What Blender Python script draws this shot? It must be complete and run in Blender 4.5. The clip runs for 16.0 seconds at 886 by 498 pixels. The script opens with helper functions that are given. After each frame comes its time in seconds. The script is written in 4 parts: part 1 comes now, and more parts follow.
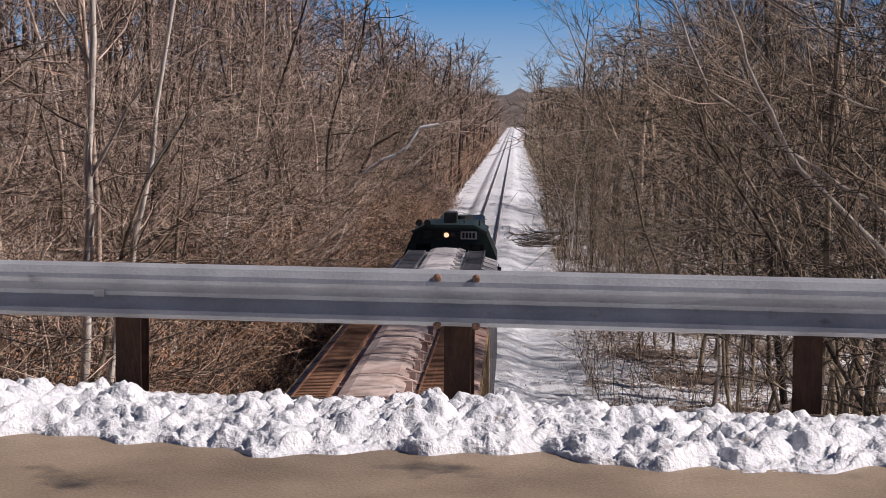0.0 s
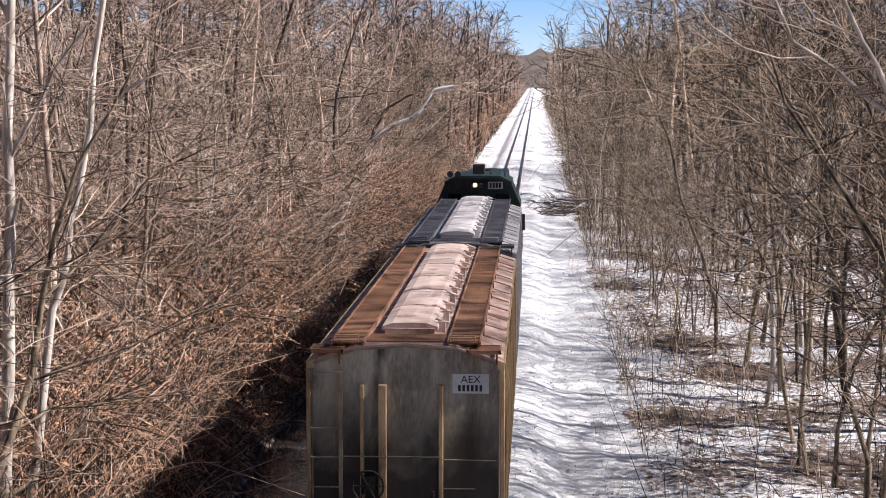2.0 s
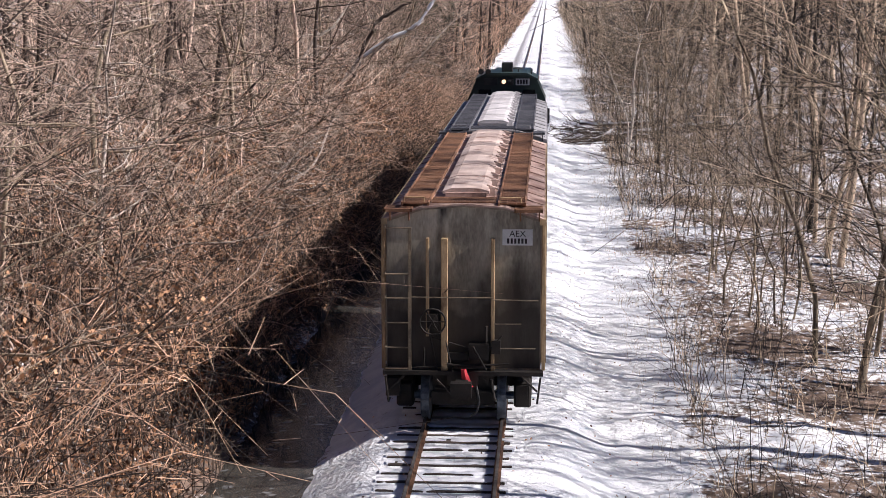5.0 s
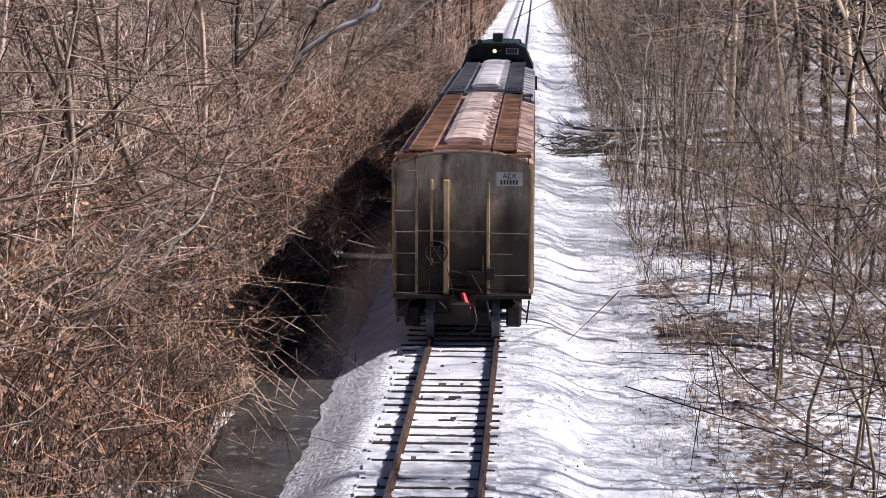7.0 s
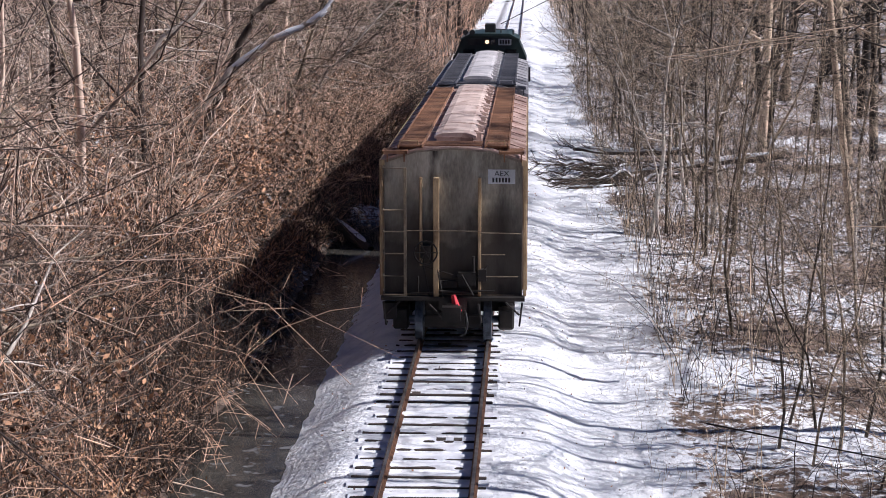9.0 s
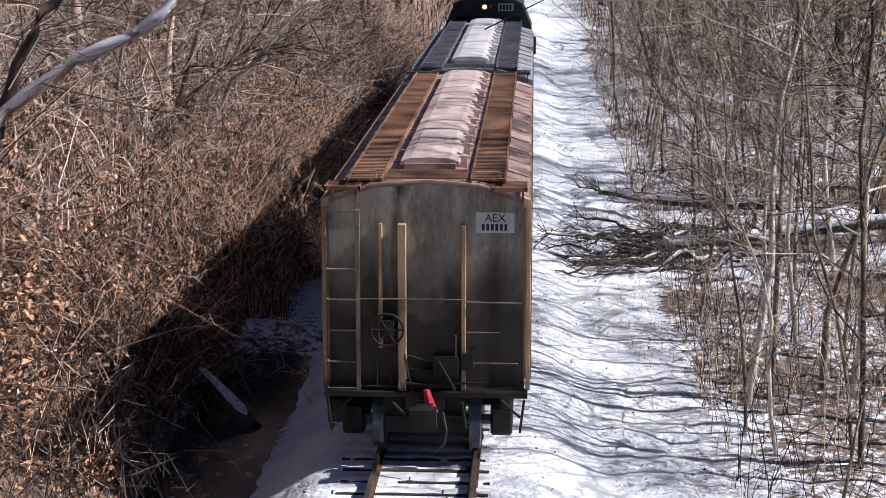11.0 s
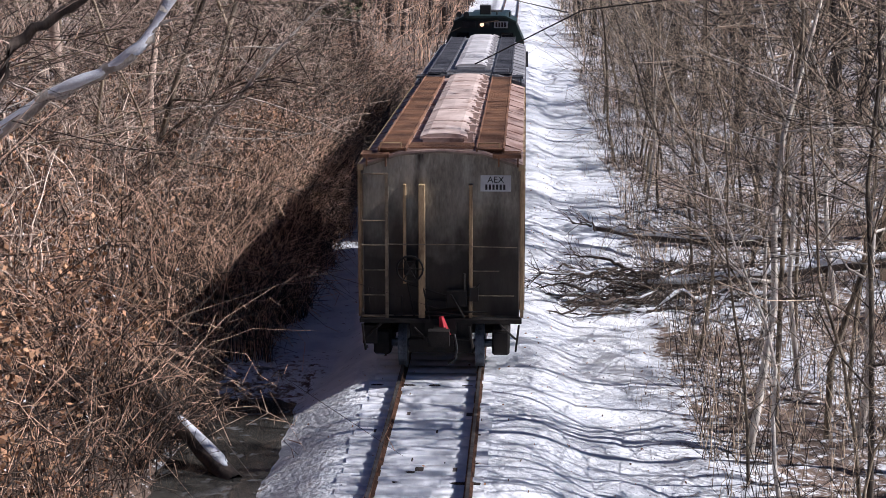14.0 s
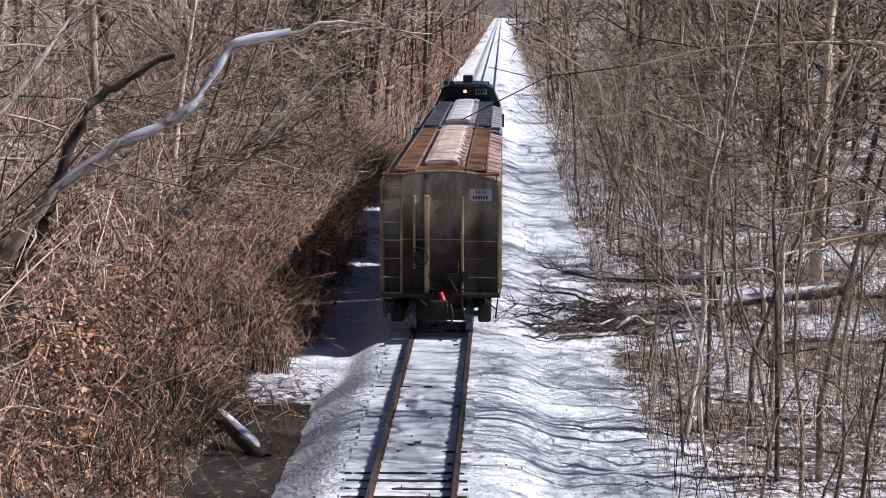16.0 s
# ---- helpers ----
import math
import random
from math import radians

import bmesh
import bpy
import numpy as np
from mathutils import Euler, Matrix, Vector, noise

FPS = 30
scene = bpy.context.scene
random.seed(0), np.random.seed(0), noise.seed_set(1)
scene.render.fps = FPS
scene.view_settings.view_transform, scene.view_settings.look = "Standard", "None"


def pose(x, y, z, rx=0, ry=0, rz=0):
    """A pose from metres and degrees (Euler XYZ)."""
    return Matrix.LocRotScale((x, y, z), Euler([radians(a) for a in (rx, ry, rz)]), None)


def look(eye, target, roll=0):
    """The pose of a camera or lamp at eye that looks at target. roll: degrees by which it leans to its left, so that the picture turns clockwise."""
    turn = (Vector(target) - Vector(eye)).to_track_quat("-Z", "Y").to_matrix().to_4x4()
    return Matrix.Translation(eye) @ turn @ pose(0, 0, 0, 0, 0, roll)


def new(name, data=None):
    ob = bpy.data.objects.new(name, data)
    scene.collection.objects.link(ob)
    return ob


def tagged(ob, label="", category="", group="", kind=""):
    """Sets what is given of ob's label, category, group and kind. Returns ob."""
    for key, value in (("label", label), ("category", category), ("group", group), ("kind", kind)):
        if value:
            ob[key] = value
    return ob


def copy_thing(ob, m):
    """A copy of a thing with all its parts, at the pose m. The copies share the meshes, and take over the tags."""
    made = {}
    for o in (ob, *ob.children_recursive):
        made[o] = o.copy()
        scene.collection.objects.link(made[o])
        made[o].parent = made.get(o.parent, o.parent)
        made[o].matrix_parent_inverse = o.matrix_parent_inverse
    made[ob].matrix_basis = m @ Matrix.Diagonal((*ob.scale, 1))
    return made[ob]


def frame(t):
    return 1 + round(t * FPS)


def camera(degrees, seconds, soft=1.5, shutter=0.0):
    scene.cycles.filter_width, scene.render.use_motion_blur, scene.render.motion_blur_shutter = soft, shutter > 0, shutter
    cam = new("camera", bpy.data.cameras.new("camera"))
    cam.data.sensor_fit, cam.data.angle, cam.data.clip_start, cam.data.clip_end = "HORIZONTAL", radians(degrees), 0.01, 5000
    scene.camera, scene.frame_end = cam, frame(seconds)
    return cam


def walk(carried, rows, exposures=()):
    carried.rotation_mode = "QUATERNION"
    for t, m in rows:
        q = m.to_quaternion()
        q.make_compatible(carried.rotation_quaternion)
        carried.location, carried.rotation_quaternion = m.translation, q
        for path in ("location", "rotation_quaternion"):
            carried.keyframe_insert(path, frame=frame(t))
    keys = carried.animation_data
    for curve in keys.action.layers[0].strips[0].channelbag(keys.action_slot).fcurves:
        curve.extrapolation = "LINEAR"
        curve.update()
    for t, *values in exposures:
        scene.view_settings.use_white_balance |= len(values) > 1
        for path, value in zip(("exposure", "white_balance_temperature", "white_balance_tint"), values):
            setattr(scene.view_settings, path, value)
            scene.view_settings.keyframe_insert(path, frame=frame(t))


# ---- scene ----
cam = camera(28.24, 16.0, soft=0.8)
EYE_Z = 8.5
# seconds, x, y, tilt, turn
CAM_ROWS = [
    (0, 2.1, -1.60, 85.692, 2.358),
    (0.5, 2.1, -0.10, 86.095, 2.104),
    (1, 2.1, 1.52, 86.167, 1.794),
    (1.5, 2.05, 3.68, 85.236, 2.866),
    (2, 2.05, 5.60, 84.435, 3.007),
    (2.5, 2.1, 5.96, 84.399, 2.952),
    (3, 1.92, 5.52, 84.562, 2.971),
    (3.5, 1.67, 9.99, 83.473, 3.181),
    (4, 1.585, 12.66, 82.225, 3.457),
    (4.2, 1.585, 13.37, 81.973, 3.599),
    (6.3, 1.585, 35.20, 81.128, 2.932),
    (6.5, 1.585, 35.20, 81.182, 3.005),
    (7, 1.585, 40.00, 80.627, 2.980),
    (7.5, 1.585, 49.60, 79.079, 3.191),
    (8, 1.585, 54.40, 79.096, 3.174),
    (8.5, 1.585, 54.40, 79.771, 2.879),
    (9, 1.585, 54.76, 80.270, 2.760),
    (9.5, 1.585, 60.40, 79.594, 2.985),
    (9.7, 1.585, 64.60, 79.096, 3.245),
    (11.8, 1.585, 80.80, 78.566, 2.650),
    (12, 1.585, 80.80, 78.655, 2.616),
    (12.5, 1.585, 80.80, 78.919, 2.726),
    (13, 1.585, 80.80, 79.114, 2.889),
    (13.5, 1.585, 80.80, 79.274, 2.820),
    (14, 1.585, 80.80, 79.523, 2.680),
    (14.5, 1.585, 80.80, 79.736, 2.611),
    (15, 1.585, 80.68, 79.895, 2.506),
    (15.5, 1.585, 79.60, 80.431, 2.367),
    (16, 1.585, 73.60, 82.171, 1.917),
]
walk(cam, [(t, pose(x, y, EYE_Z, rx, -0.45 * max(0.0, 1 - t), rz)) for t, x, y, rx, rz in CAM_ROWS],
     [(0, -0.62, 6250, 20), (0.6, -0.57, 6250, 20), (1.0, -0.12, 6250, 19), (1.7, 0.12, 6150, 18), (4.2, 0.16, 6100, 18), (6.5, -0.05, 5900, 19), (12, -0.1, 5650, 17), (16, -0.2, 5650, 17)])

# ---- light ----
SUN_EL, SUN_AZ = radians(41), radians(95)  # azimuth clockwise from the track's far end
world = bpy.data.worlds.new("sky")
scene.world = world
world.use_nodes = True
wn = world.node_tree.nodes
sky = wn.new("ShaderNodeTexSky")
sky.sky_type, sky.sun_disc = "NISHITA", False
sky.sun_elevation, sky.sun_rotation = SUN_EL, SUN_AZ
sky.air_density, sky.dust_density, sky.ozone_density = 0.85, 0.0, 6.0
wn["Background"].inputs[1].default_value = 0.036
tint = wn.new("ShaderNodeMix")
tint.data_type, tint.blend_type = "RGBA", "MULTIPLY"
tint.inputs["Factor"].default_value, tint.inputs["B"].default_value = 1.0, (0.90, 1.0, 1.18, 1)
world.node_tree.links.new(sky.outputs[0], tint.inputs["A"])
world.node_tree.links.new(tint.outputs["Result"], wn["Background"].inputs[0])
sun = new("sun", bpy.data.lights.new("sun", "SUN"))
sun.data.energy, sun.data.angle, sun.data.color = 7.2, radians(0.5), (1.0, 0.93, 0.83)
to_sun = Vector((math.sin(SUN_AZ) * math.cos(SUN_EL), math.cos(SUN_AZ) * math.cos(SUN_EL), math.sin(SUN_EL)))
sun.matrix_world = look(to_sun * 50, (0, 0, 0))


# ---- materials ----
def mat(name, dark, light, scale=4.0, rough=0.8, metal=0.0, bump=0.3, fine=40.0, island=0.0, obj=0.0, stretch=(1, 1, 1), spot=None, spot_at=0.6, spot_scale=2.0, lo=0.2, hi=0.8):
    """Two-scale noise between two colours, optional stains of a third, fine relief."""
    m = bpy.data.materials.new(name)
    m.use_nodes = True
    n, l = m.node_tree.nodes, m.node_tree.links
    b = n["Principled BSDF"]
    tc = n.new("ShaderNodeTexCoord")
    mp = n.new("ShaderNodeMapping")
    mp.inputs["Scale"].default_value = stretch
    l.new(tc.outputs["Object"], mp.inputs[0])
    a = n.new("ShaderNodeTexNoise")
    a.inputs["Scale"].default_value, a.inputs["Detail"].default_value = scale, 5
    f = n.new("ShaderNodeTexNoise")
    f.inputs["Scale"].default_value, f.inputs["Detail"].default_value = fine, 3
    l.new(mp.outputs[0], a.inputs[0])
    l.new(mp.outputs[0], f.inputs[0])
    mixf = n.new("ShaderNodeMath")
    mixf.operation = "MULTIPLY_ADD"
    l.new(f.outputs[0], mixf.inputs[0])
    mixf.inputs[1].default_value = 0.5
    add = n.new("ShaderNodeMath")
    add.operation = "MULTIPLY_ADD"
    l.new(a.outputs[0], add.inputs[0])
    add.inputs[1].default_value = 1.6
    add.inputs[2].default_value = -0.55
    l.new(add.outputs[0], mixf.inputs[2])
    last = mixf.outputs[0]
    for amount, node, out in ((island, "ShaderNodeNewGeometry", "Random Per Island"), (obj, "ShaderNodeObjectInfo", "Random")):
        if amount:
            g = n.new(node)
            k = n.new("ShaderNodeMath")
            k.operation = "MULTIPLY_ADD"
            l.new(g.outputs[out], k.inputs[0])
            k.inputs[1].default_value = amount
            l.new(last, k.inputs[2])
            s = n.new("ShaderNodeMath")
            s.operation = "SUBTRACT"
            l.new(k.outputs[0], s.inputs[0])
            s.inputs[1].default_value = amount / 2
            last = s.outputs[0]
    ramp = n.new("ShaderNodeValToRGB")
    ramp.color_ramp.elements[0].position, ramp.color_ramp.elements[1].position = lo, hi
    ramp.color_ramp.elements[0].color, ramp.color_ramp.elements[1].color = (*dark, 1), (*light, 1)
    l.new(last, ramp.inputs[0])
    col = ramp.outputs[0]
    if spot:
        sn = n.new("ShaderNodeTexNoise")
        sn.inputs["Scale"].default_value, sn.inputs["Detail"].default_value = spot_scale, 6
        l.new(mp.outputs[0], sn.inputs[0])
        sr = n.new("ShaderNodeMapRange")
        sr.inputs[1].default_value, sr.inputs[2].default_value = spot_at - 0.06, spot_at + 0.06
        l.new(sn.outputs[0], sr.inputs[0])
        mx = n.new("ShaderNodeMix")
        mx.data_type = "RGBA"
        l.new(sr.outputs[0], mx.inputs["Factor"])
        l.new(col, mx.inputs["A"])
        mx.inputs["B"].default_value = (*spot, 1)
        col = mx.outputs["Result"]
    l.new(col, b.inputs["Base Color"])
    b.inputs["Roughness"].default_value, b.inputs["Metallic"].default_value = rough, metal
    if bump:
        bp = n.new("ShaderNodeBump")
        bp.inputs["Strength"].default_value, bp.inputs["Distance"].default_value = bump, 0.02
        l.new(f.outputs[0], bp.inputs["Height"])
        l.new(bp.outputs[0], b.inputs["Normal"])
    return m


def ground_material():
    """Leaf litter with snow where the vertex value 'snow' and fine noise allow it."""
    m = mat("litter_and_snow", (0.06, 0.042, 0.032), (0.24, 0.165, 0.12), 3.0, 0.95, bump=0.8, fine=25)
    m.node_tree.nodes["Bump"].inputs["Distance"].default_value = 0.075
    n, l = m.node_tree.nodes, m.node_tree.links
    b = n["Principled BSDF"]
    old = b.inputs["Base Color"].links[0].from_socket
    at = n.new("ShaderNodeAttribute")
    at.attribute_name = "snow"
    tc = n.new("ShaderNodeTexCoord")
    n1 = n.new("ShaderNodeTexNoise")
    n1.inputs["Scale"].default_value, n1.inputs["Detail"].default_value, n1.inputs["Roughness"].default_value = 4.8, 8, 0.74
    l.new(tc.outputs["Object"], n1.inputs[0])
    s = n.new("ShaderNodeMath")
    s.operation = "ADD"
    l.new(at.outputs["Fac"], s.inputs[0])
    l.new(n1.outputs[0], s.inputs[1])
    lump = n.new("ShaderNodeTexNoise")
    lump.inputs["Scale"].default_value, lump.inputs["Detail"].default_value = 9.0, 5
    l.new(tc.outputs["Object"], lump.inputs[0])
    l.new(lump.outputs[0], n["Bump"].inputs["Height"])
    r = n.new("ShaderNodeMapRange")
    r.inputs[1].default_value, r.inputs[2].default_value = 0.97, 1.05
    l.new(s.outputs[0], r.inputs[0])
    n2 = n.new("ShaderNodeTexNoise")
    n2.inputs["Scale"].default_value, n2.inputs["Detail"].default_value = 1.2, 6
    l.new(tc.outputs["Object"], n2.inputs[0])
    ramp = n.new("ShaderNodeValToRGB")
    ramp.color_ramp.elements[0].color, ramp.color_ramp.elements[1].color = (0.66, 0.68, 0.72, 1), (0.84, 0.85, 0.86, 1)
    ramp.color_ramp.elements[0].position, ramp.color_ramp.elements[1].position = 0.35, 0.6
    l.new(n2.outputs[0], ramp.inputs[0])
    mx = n.new("ShaderNodeMix")
    mx.data_type = "RGBA"
    l.new(r.outputs[0], mx.inputs["Factor"])
    l.new(old, mx.inputs["A"])
    l.new(ramp.outputs[0], mx.inputs["B"])
    l.new(mx.outputs["Result"], b.inputs["Base Color"])
    return m


def grime(m, z0, z1, colour):
    """Road dirt thrown up over the lower part, with a ragged edge."""
    n, l = m.node_tree.nodes, m.node_tree.links
    b = n["Principled BSDF"]
    old = b.inputs["Base Color"].links[0].from_socket
    tc = n.new("ShaderNodeTexCoord")
    sx = n.new("ShaderNodeSeparateXYZ")
    l.new(tc.outputs["Object"], sx.inputs[0])
    ns = n.new("ShaderNodeTexNoise")
    ns.inputs["Scale"].default_value, ns.inputs["Detail"].default_value = 1.6, 6
    l.new(tc.outputs["Object"], ns.inputs[0])
    k = n.new("ShaderNodeMath")
    k.operation = "MULTIPLY_ADD"
    l.new(ns.outputs[0], k.inputs[0])
    k.inputs[1].default_value = 1.8
    l.new(sx.outputs["Z"], k.inputs[2])
    r = n.new("ShaderNodeMapRange")
    r.inputs[1].default_value, r.inputs[2].default_value, r.inputs[3].default_value, r.inputs[4].default_value = z0 + 0.9, z1 + 0.9, 0.95, 0.0
    l.new(k.outputs[0], r.inputs[0])
    mx = n.new("ShaderNodeMix")
    mx.data_type = "RGBA"
    l.new(r.outputs[0], mx.inputs["Factor"])
    l.new(old, mx.inputs["A"])
    mx.inputs["B"].default_value = (*colour, 1)
    l.new(mx.outputs["Result"], b.inputs["Base Color"])


def smudge(m, x, z, rx, rz, colour):
    """A sooty stain of its own shape, round (x, z) on an end sheet."""
    n, l = m.node_tree.nodes, m.node_tree.links
    b = n["Principled BSDF"]
    old = b.inputs["Base Color"].links[0].from_socket
    tc, mp, ln, ns = n.new("ShaderNodeTexCoord"), n.new("ShaderNodeMapping"), n.new("ShaderNodeVectorMath"), n.new("ShaderNodeTexNoise")
    mp.inputs["Location"].default_value, mp.inputs["Scale"].default_value = (-x / rx, 0, -z / rz), (1 / rx, 0, 1 / rz)
    l.new(tc.outputs["Object"], mp.inputs[0])
    ln.operation = "LENGTH"
    l.new(mp.outputs[0], ln.inputs[0])
    ns.inputs["Scale"].default_value, ns.inputs["Detail"].default_value = 3.0, 5
    l.new(tc.outputs["Object"], ns.inputs[0])
    k, r, mx = n.new("ShaderNodeMath"), n.new("ShaderNodeMapRange"), n.new("ShaderNodeMix")
    k.operation = "MULTIPLY_ADD"
    l.new(ns.outputs[0], k.inputs[0])
    k.inputs[1].default_value = 0.7
    l.new(ln.outputs["Value"], k.inputs[2])
    r.inputs[1].default_value, r.inputs[2].default_value, r.inputs[3].default_value, r.inputs[4].default_value = 0.6, 1.35, 0.85, 0.0
    l.new(k.outputs[0], r.inputs[0])
    mx.data_type = "RGBA"
    l.new(r.outputs[0], mx.inputs["Factor"])
    l.new(old, mx.inputs["A"])
    mx.inputs["B"].default_value = (*colour, 1)
    l.new(mx.outputs["Result"], b.inputs["Base Color"])


M = {}
M["ground"] = ground_material()
M["snow"] = mat("snow", (0.70, 0.72, 0.77), (0.88, 0.89, 0.90), 3, 0.7, bump=0.6, fine=30)
M["bank_snow"] = mat("ploughed_snow", (0.60, 0.61, 0.64), (0.84, 0.84, 0.84), 5, 0.65, bump=1.0, fine=35, spot=(0.34, 0.27, 0.20), spot_at=0.70, spot_scale=7)
M["road"] = mat("wet_gritty_asphalt", (0.17, 0.125, 0.085), (0.36, 0.275, 0.19), 1.2, 0.6, bump=0.25, fine=60, spot=(0.04, 0.035, 0.03), spot_at=0.66)
M["concrete"] = mat("concrete", (0.22, 0.21, 0.19), (0.4, 0.38, 0.35), 2, 0.9)
M["galv"] = mat("galvanised_steel", (0.40, 0.415, 0.43), (0.58, 0.60, 0.62), 3, 0.38, 0.3, 0.15, 50, spot=(0.16, 0.13, 0.12), spot_at=0.72, spot_scale=5)
M["rust_post"] = mat("weathering_steel", (0.035, 0.02, 0.014), (0.10, 0.05, 0.03), 5, 0.85, 0.2, 0.5, stretch=(1, 1, 0.4))
M["bolt"] = mat("rusty_bolt", (0.16, 0.09, 0.06), (0.36, 0.22, 0.15), 20, 0.7, 0.4)
M["rail"] = mat("rusty_rail", (0.06, 0.03, 0.018), (0.18, 0.09, 0.05), 6, 0.7, 0.5, 0.3)
M["rail_head"] = mat("worn_rail_head", (0.20, 0.18, 0.17), (0.40, 0.38, 0.36), 6, 0.4, 0.8, 0.1)
M["tie"] = mat("weathered_tie", (0.035, 0.027, 0.022), (0.11, 0.085, 0.07), 3, 0.95, 0, 0.6, stretch=(0.3, 4, 1), obj=0.4)
M["water"] = mat("dark_ditch_water", (0.03, 0.029, 0.026), (0.075, 0.07, 0.06), 0.8, 0.1, 0, 0.05, 5, spot=(0.20, 0.20, 0.20), spot_at=0.66, spot_scale=3.5)
M["water"].node_tree.nodes["Principled BSDF"].inputs["Specular IOR Level"].default_value = 0.22
M["bark_grey"] = mat("grey_brown_bark", (0.05, 0.038, 0.027), (0.43, 0.34, 0.235), 6, 0.9, 0, 0.6, 30, obj=0.5, stretch=(1, 1, 0.3))
M["bark_pale"] = mat("pale_bark", (0.34, 0.29, 0.24), (0.74, 0.68, 0.60), 5, 0.85, 0, 0.5, 30, obj=0.3, stretch=(1, 1, 0.3))
M["bark_dark"] = mat("dark_bark", (0.035, 0.026, 0.02), (0.12, 0.09, 0.07), 6, 0.9, 0, 0.6, 30, obj=0.3, stretch=(1, 1, 0.3))
M["twig"] = mat("brown_twigs", (0.035, 0.022, 0.016), (0.72, 0.55, 0.43), 1.5, 0.85, 0, 0, island=1.4, lo=0.42, hi=0.98)
M["twig_right"] = mat("grey_twigs", (0.022, 0.016, 0.012), (0.74, 0.575, 0.41), 1.5, 0.85, 0, 0, island=1.5, lo=0.54, hi=1.04)
M["brush"] = mat("dry_tan_brush", (0.02, 0.011, 0.007), (0.86, 0.57, 0.39), 0.35, 0.9, 0, 0, island=1.5, lo=0.50, hi=0.98)
M["leaf"] = mat("dead_brown_leaves", (0.07, 0.030, 0.016), (0.62, 0.35, 0.19), 0.6, 0.8, 0, 0, island=1.1)
M["grass"] = mat("dry_straw", (0.22, 0.15, 0.08), (0.48, 0.36, 0.21), 0.6, 0.9, 0, 0, island=0.6)
M["evergreen"] = mat("olive_evergreen", (0.025, 0.03, 0.012), (0.07, 0.075, 0.03), 1, 0.8, 0, 0, island=0.6)
M["end_olive"] = mat("grimy_olive_grey_paint", (0.20, 0.178, 0.138), (0.66, 0.61, 0.48), 0.9, 0.75, 0, 0.1, 18, stretch=(1.6, 1, 0.45), spot=(0.035, 0.026, 0.02), spot_at=0.60, spot_scale=1.1)
grime(M["end_olive"], 2.2, 3.95, (0.022, 0.016, 0.012))
smudge(M["end_olive"], 0.95, 2.55, 0.42, 0.75, (0.03, 0.02, 0.013))
smudge(M["end_olive"], -0.85, 2.6, 0.3, 1.0, (0.045, 0.032, 0.022))
M["post_gold"] = mat("rust_streaked_yellow_grey_steel", (0.18, 0.11, 0.055), (0.55, 0.40, 0.22), 3, 0.6, 0.1, 0.2, stretch=(1, 1, 0.3))
M["side_tan"] = mat("rust_stained_grey_paint", (0.12, 0.085, 0.06), (0.34, 0.28, 0.21), 1.4, 0.65, 0, 0.2, 20, stretch=(2, 2, 0.4))
M["roof_rust"] = mat("rusted_pinkish_roof_paint", (0.24, 0.14, 0.11), (0.55, 0.41, 0.35), 1.3, 0.75, 0, 0.25, 14, spot=(0.13, 0.07, 0.05), spot_at=0.62, spot_scale=2.2)
M["hatch_rust"] = mat("chalky_tan_hatch_paint", (0.42, 0.30, 0.25), (0.70, 0.57, 0.50), 1.6, 0.75, 0, 0.2, 14, spot=(0.20, 0.09, 0.05), spot_at=0.64, spot_scale=1.8)
M["grate_rust"] = mat("rusted_grating", (0.09, 0.042, 0.024), (0.36, 0.185, 0.10), 1.2, 0.85, 0.1, 0.2)
# sun on the branches is put into this very pale base colour
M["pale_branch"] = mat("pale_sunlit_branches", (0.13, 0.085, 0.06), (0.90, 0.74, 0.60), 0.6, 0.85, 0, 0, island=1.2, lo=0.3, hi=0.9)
# dark wood on fallen branches; among the brush it paints the inner shade
M["twig_dark"] = mat("dark_and_shaded_twigs", (0.02, 0.015, 0.012), (0.16, 0.12, 0.09), 1.5, 0.85, 0, 0, island=1.0)
M["roof_grey"] = mat("faded_grey_roof_paint", (0.20, 0.195, 0.20), (0.42, 0.41, 0.42), 1.3, 0.7, 0, 0.2, 14)
M["hatch_grey"] = mat("pale_grey_hatch_paint", (0.42, 0.40, 0.40), (0.68, 0.65, 0.64), 1.6, 0.7, 0, 0.2, 14, spot=(0.3, 0.2, 0.16), spot_at=0.68)
M["grate_grey"] = mat("dark_grey_grating", (0.06, 0.06, 0.07), (0.15, 0.15, 0.165), 1.2, 0.7, 0.3, 0.2)
M["under"] = mat("grimy_underframe_steel", (0.007, 0.006, 0.005), (0.03, 0.024, 0.02), 3, 0.75, 0.3, 0.3)
M["wheel"] = mat("worn_wheel_steel", (0.03, 0.035, 0.045), (0.14, 0.17, 0.21), 5, 0.5, 0.3, 0.1)
M["red"] = mat("red_flag", (0.55, 0.02, 0.03), (0.8, 0.05, 0.07), 4, 0.6)
M["white_plate"] = mat("dull_white_decal", (0.50, 0.51, 0.51), (0.68, 0.69, 0.68), 3, 0.6, spot=(0.3, 0.29, 0.27), spot_at=0.7, spot_scale=6)
M["grab_steel"] = mat("dull_grab_rail_steel", (0.10, 0.075, 0.05), (0.30, 0.24, 0.16), 4, 0.6, 0.2, 0.1)
M["black"] = mat("black_paint", (0.012, 0.012, 0.012), (0.03, 0.03, 0.03), 4, 0.6)
M["loco_green"] = mat("dark_green_paint", (0.005, 0.012, 0.011), (0.014, 0.03, 0.026), 1.5, 0.4, 0, 0.05)
M["loco_roof"] = mat("dusty_green_roof", (0.012, 0.028, 0.025), (0.035, 0.06, 0.053), 1.5, 0.5, 0, 0.1)
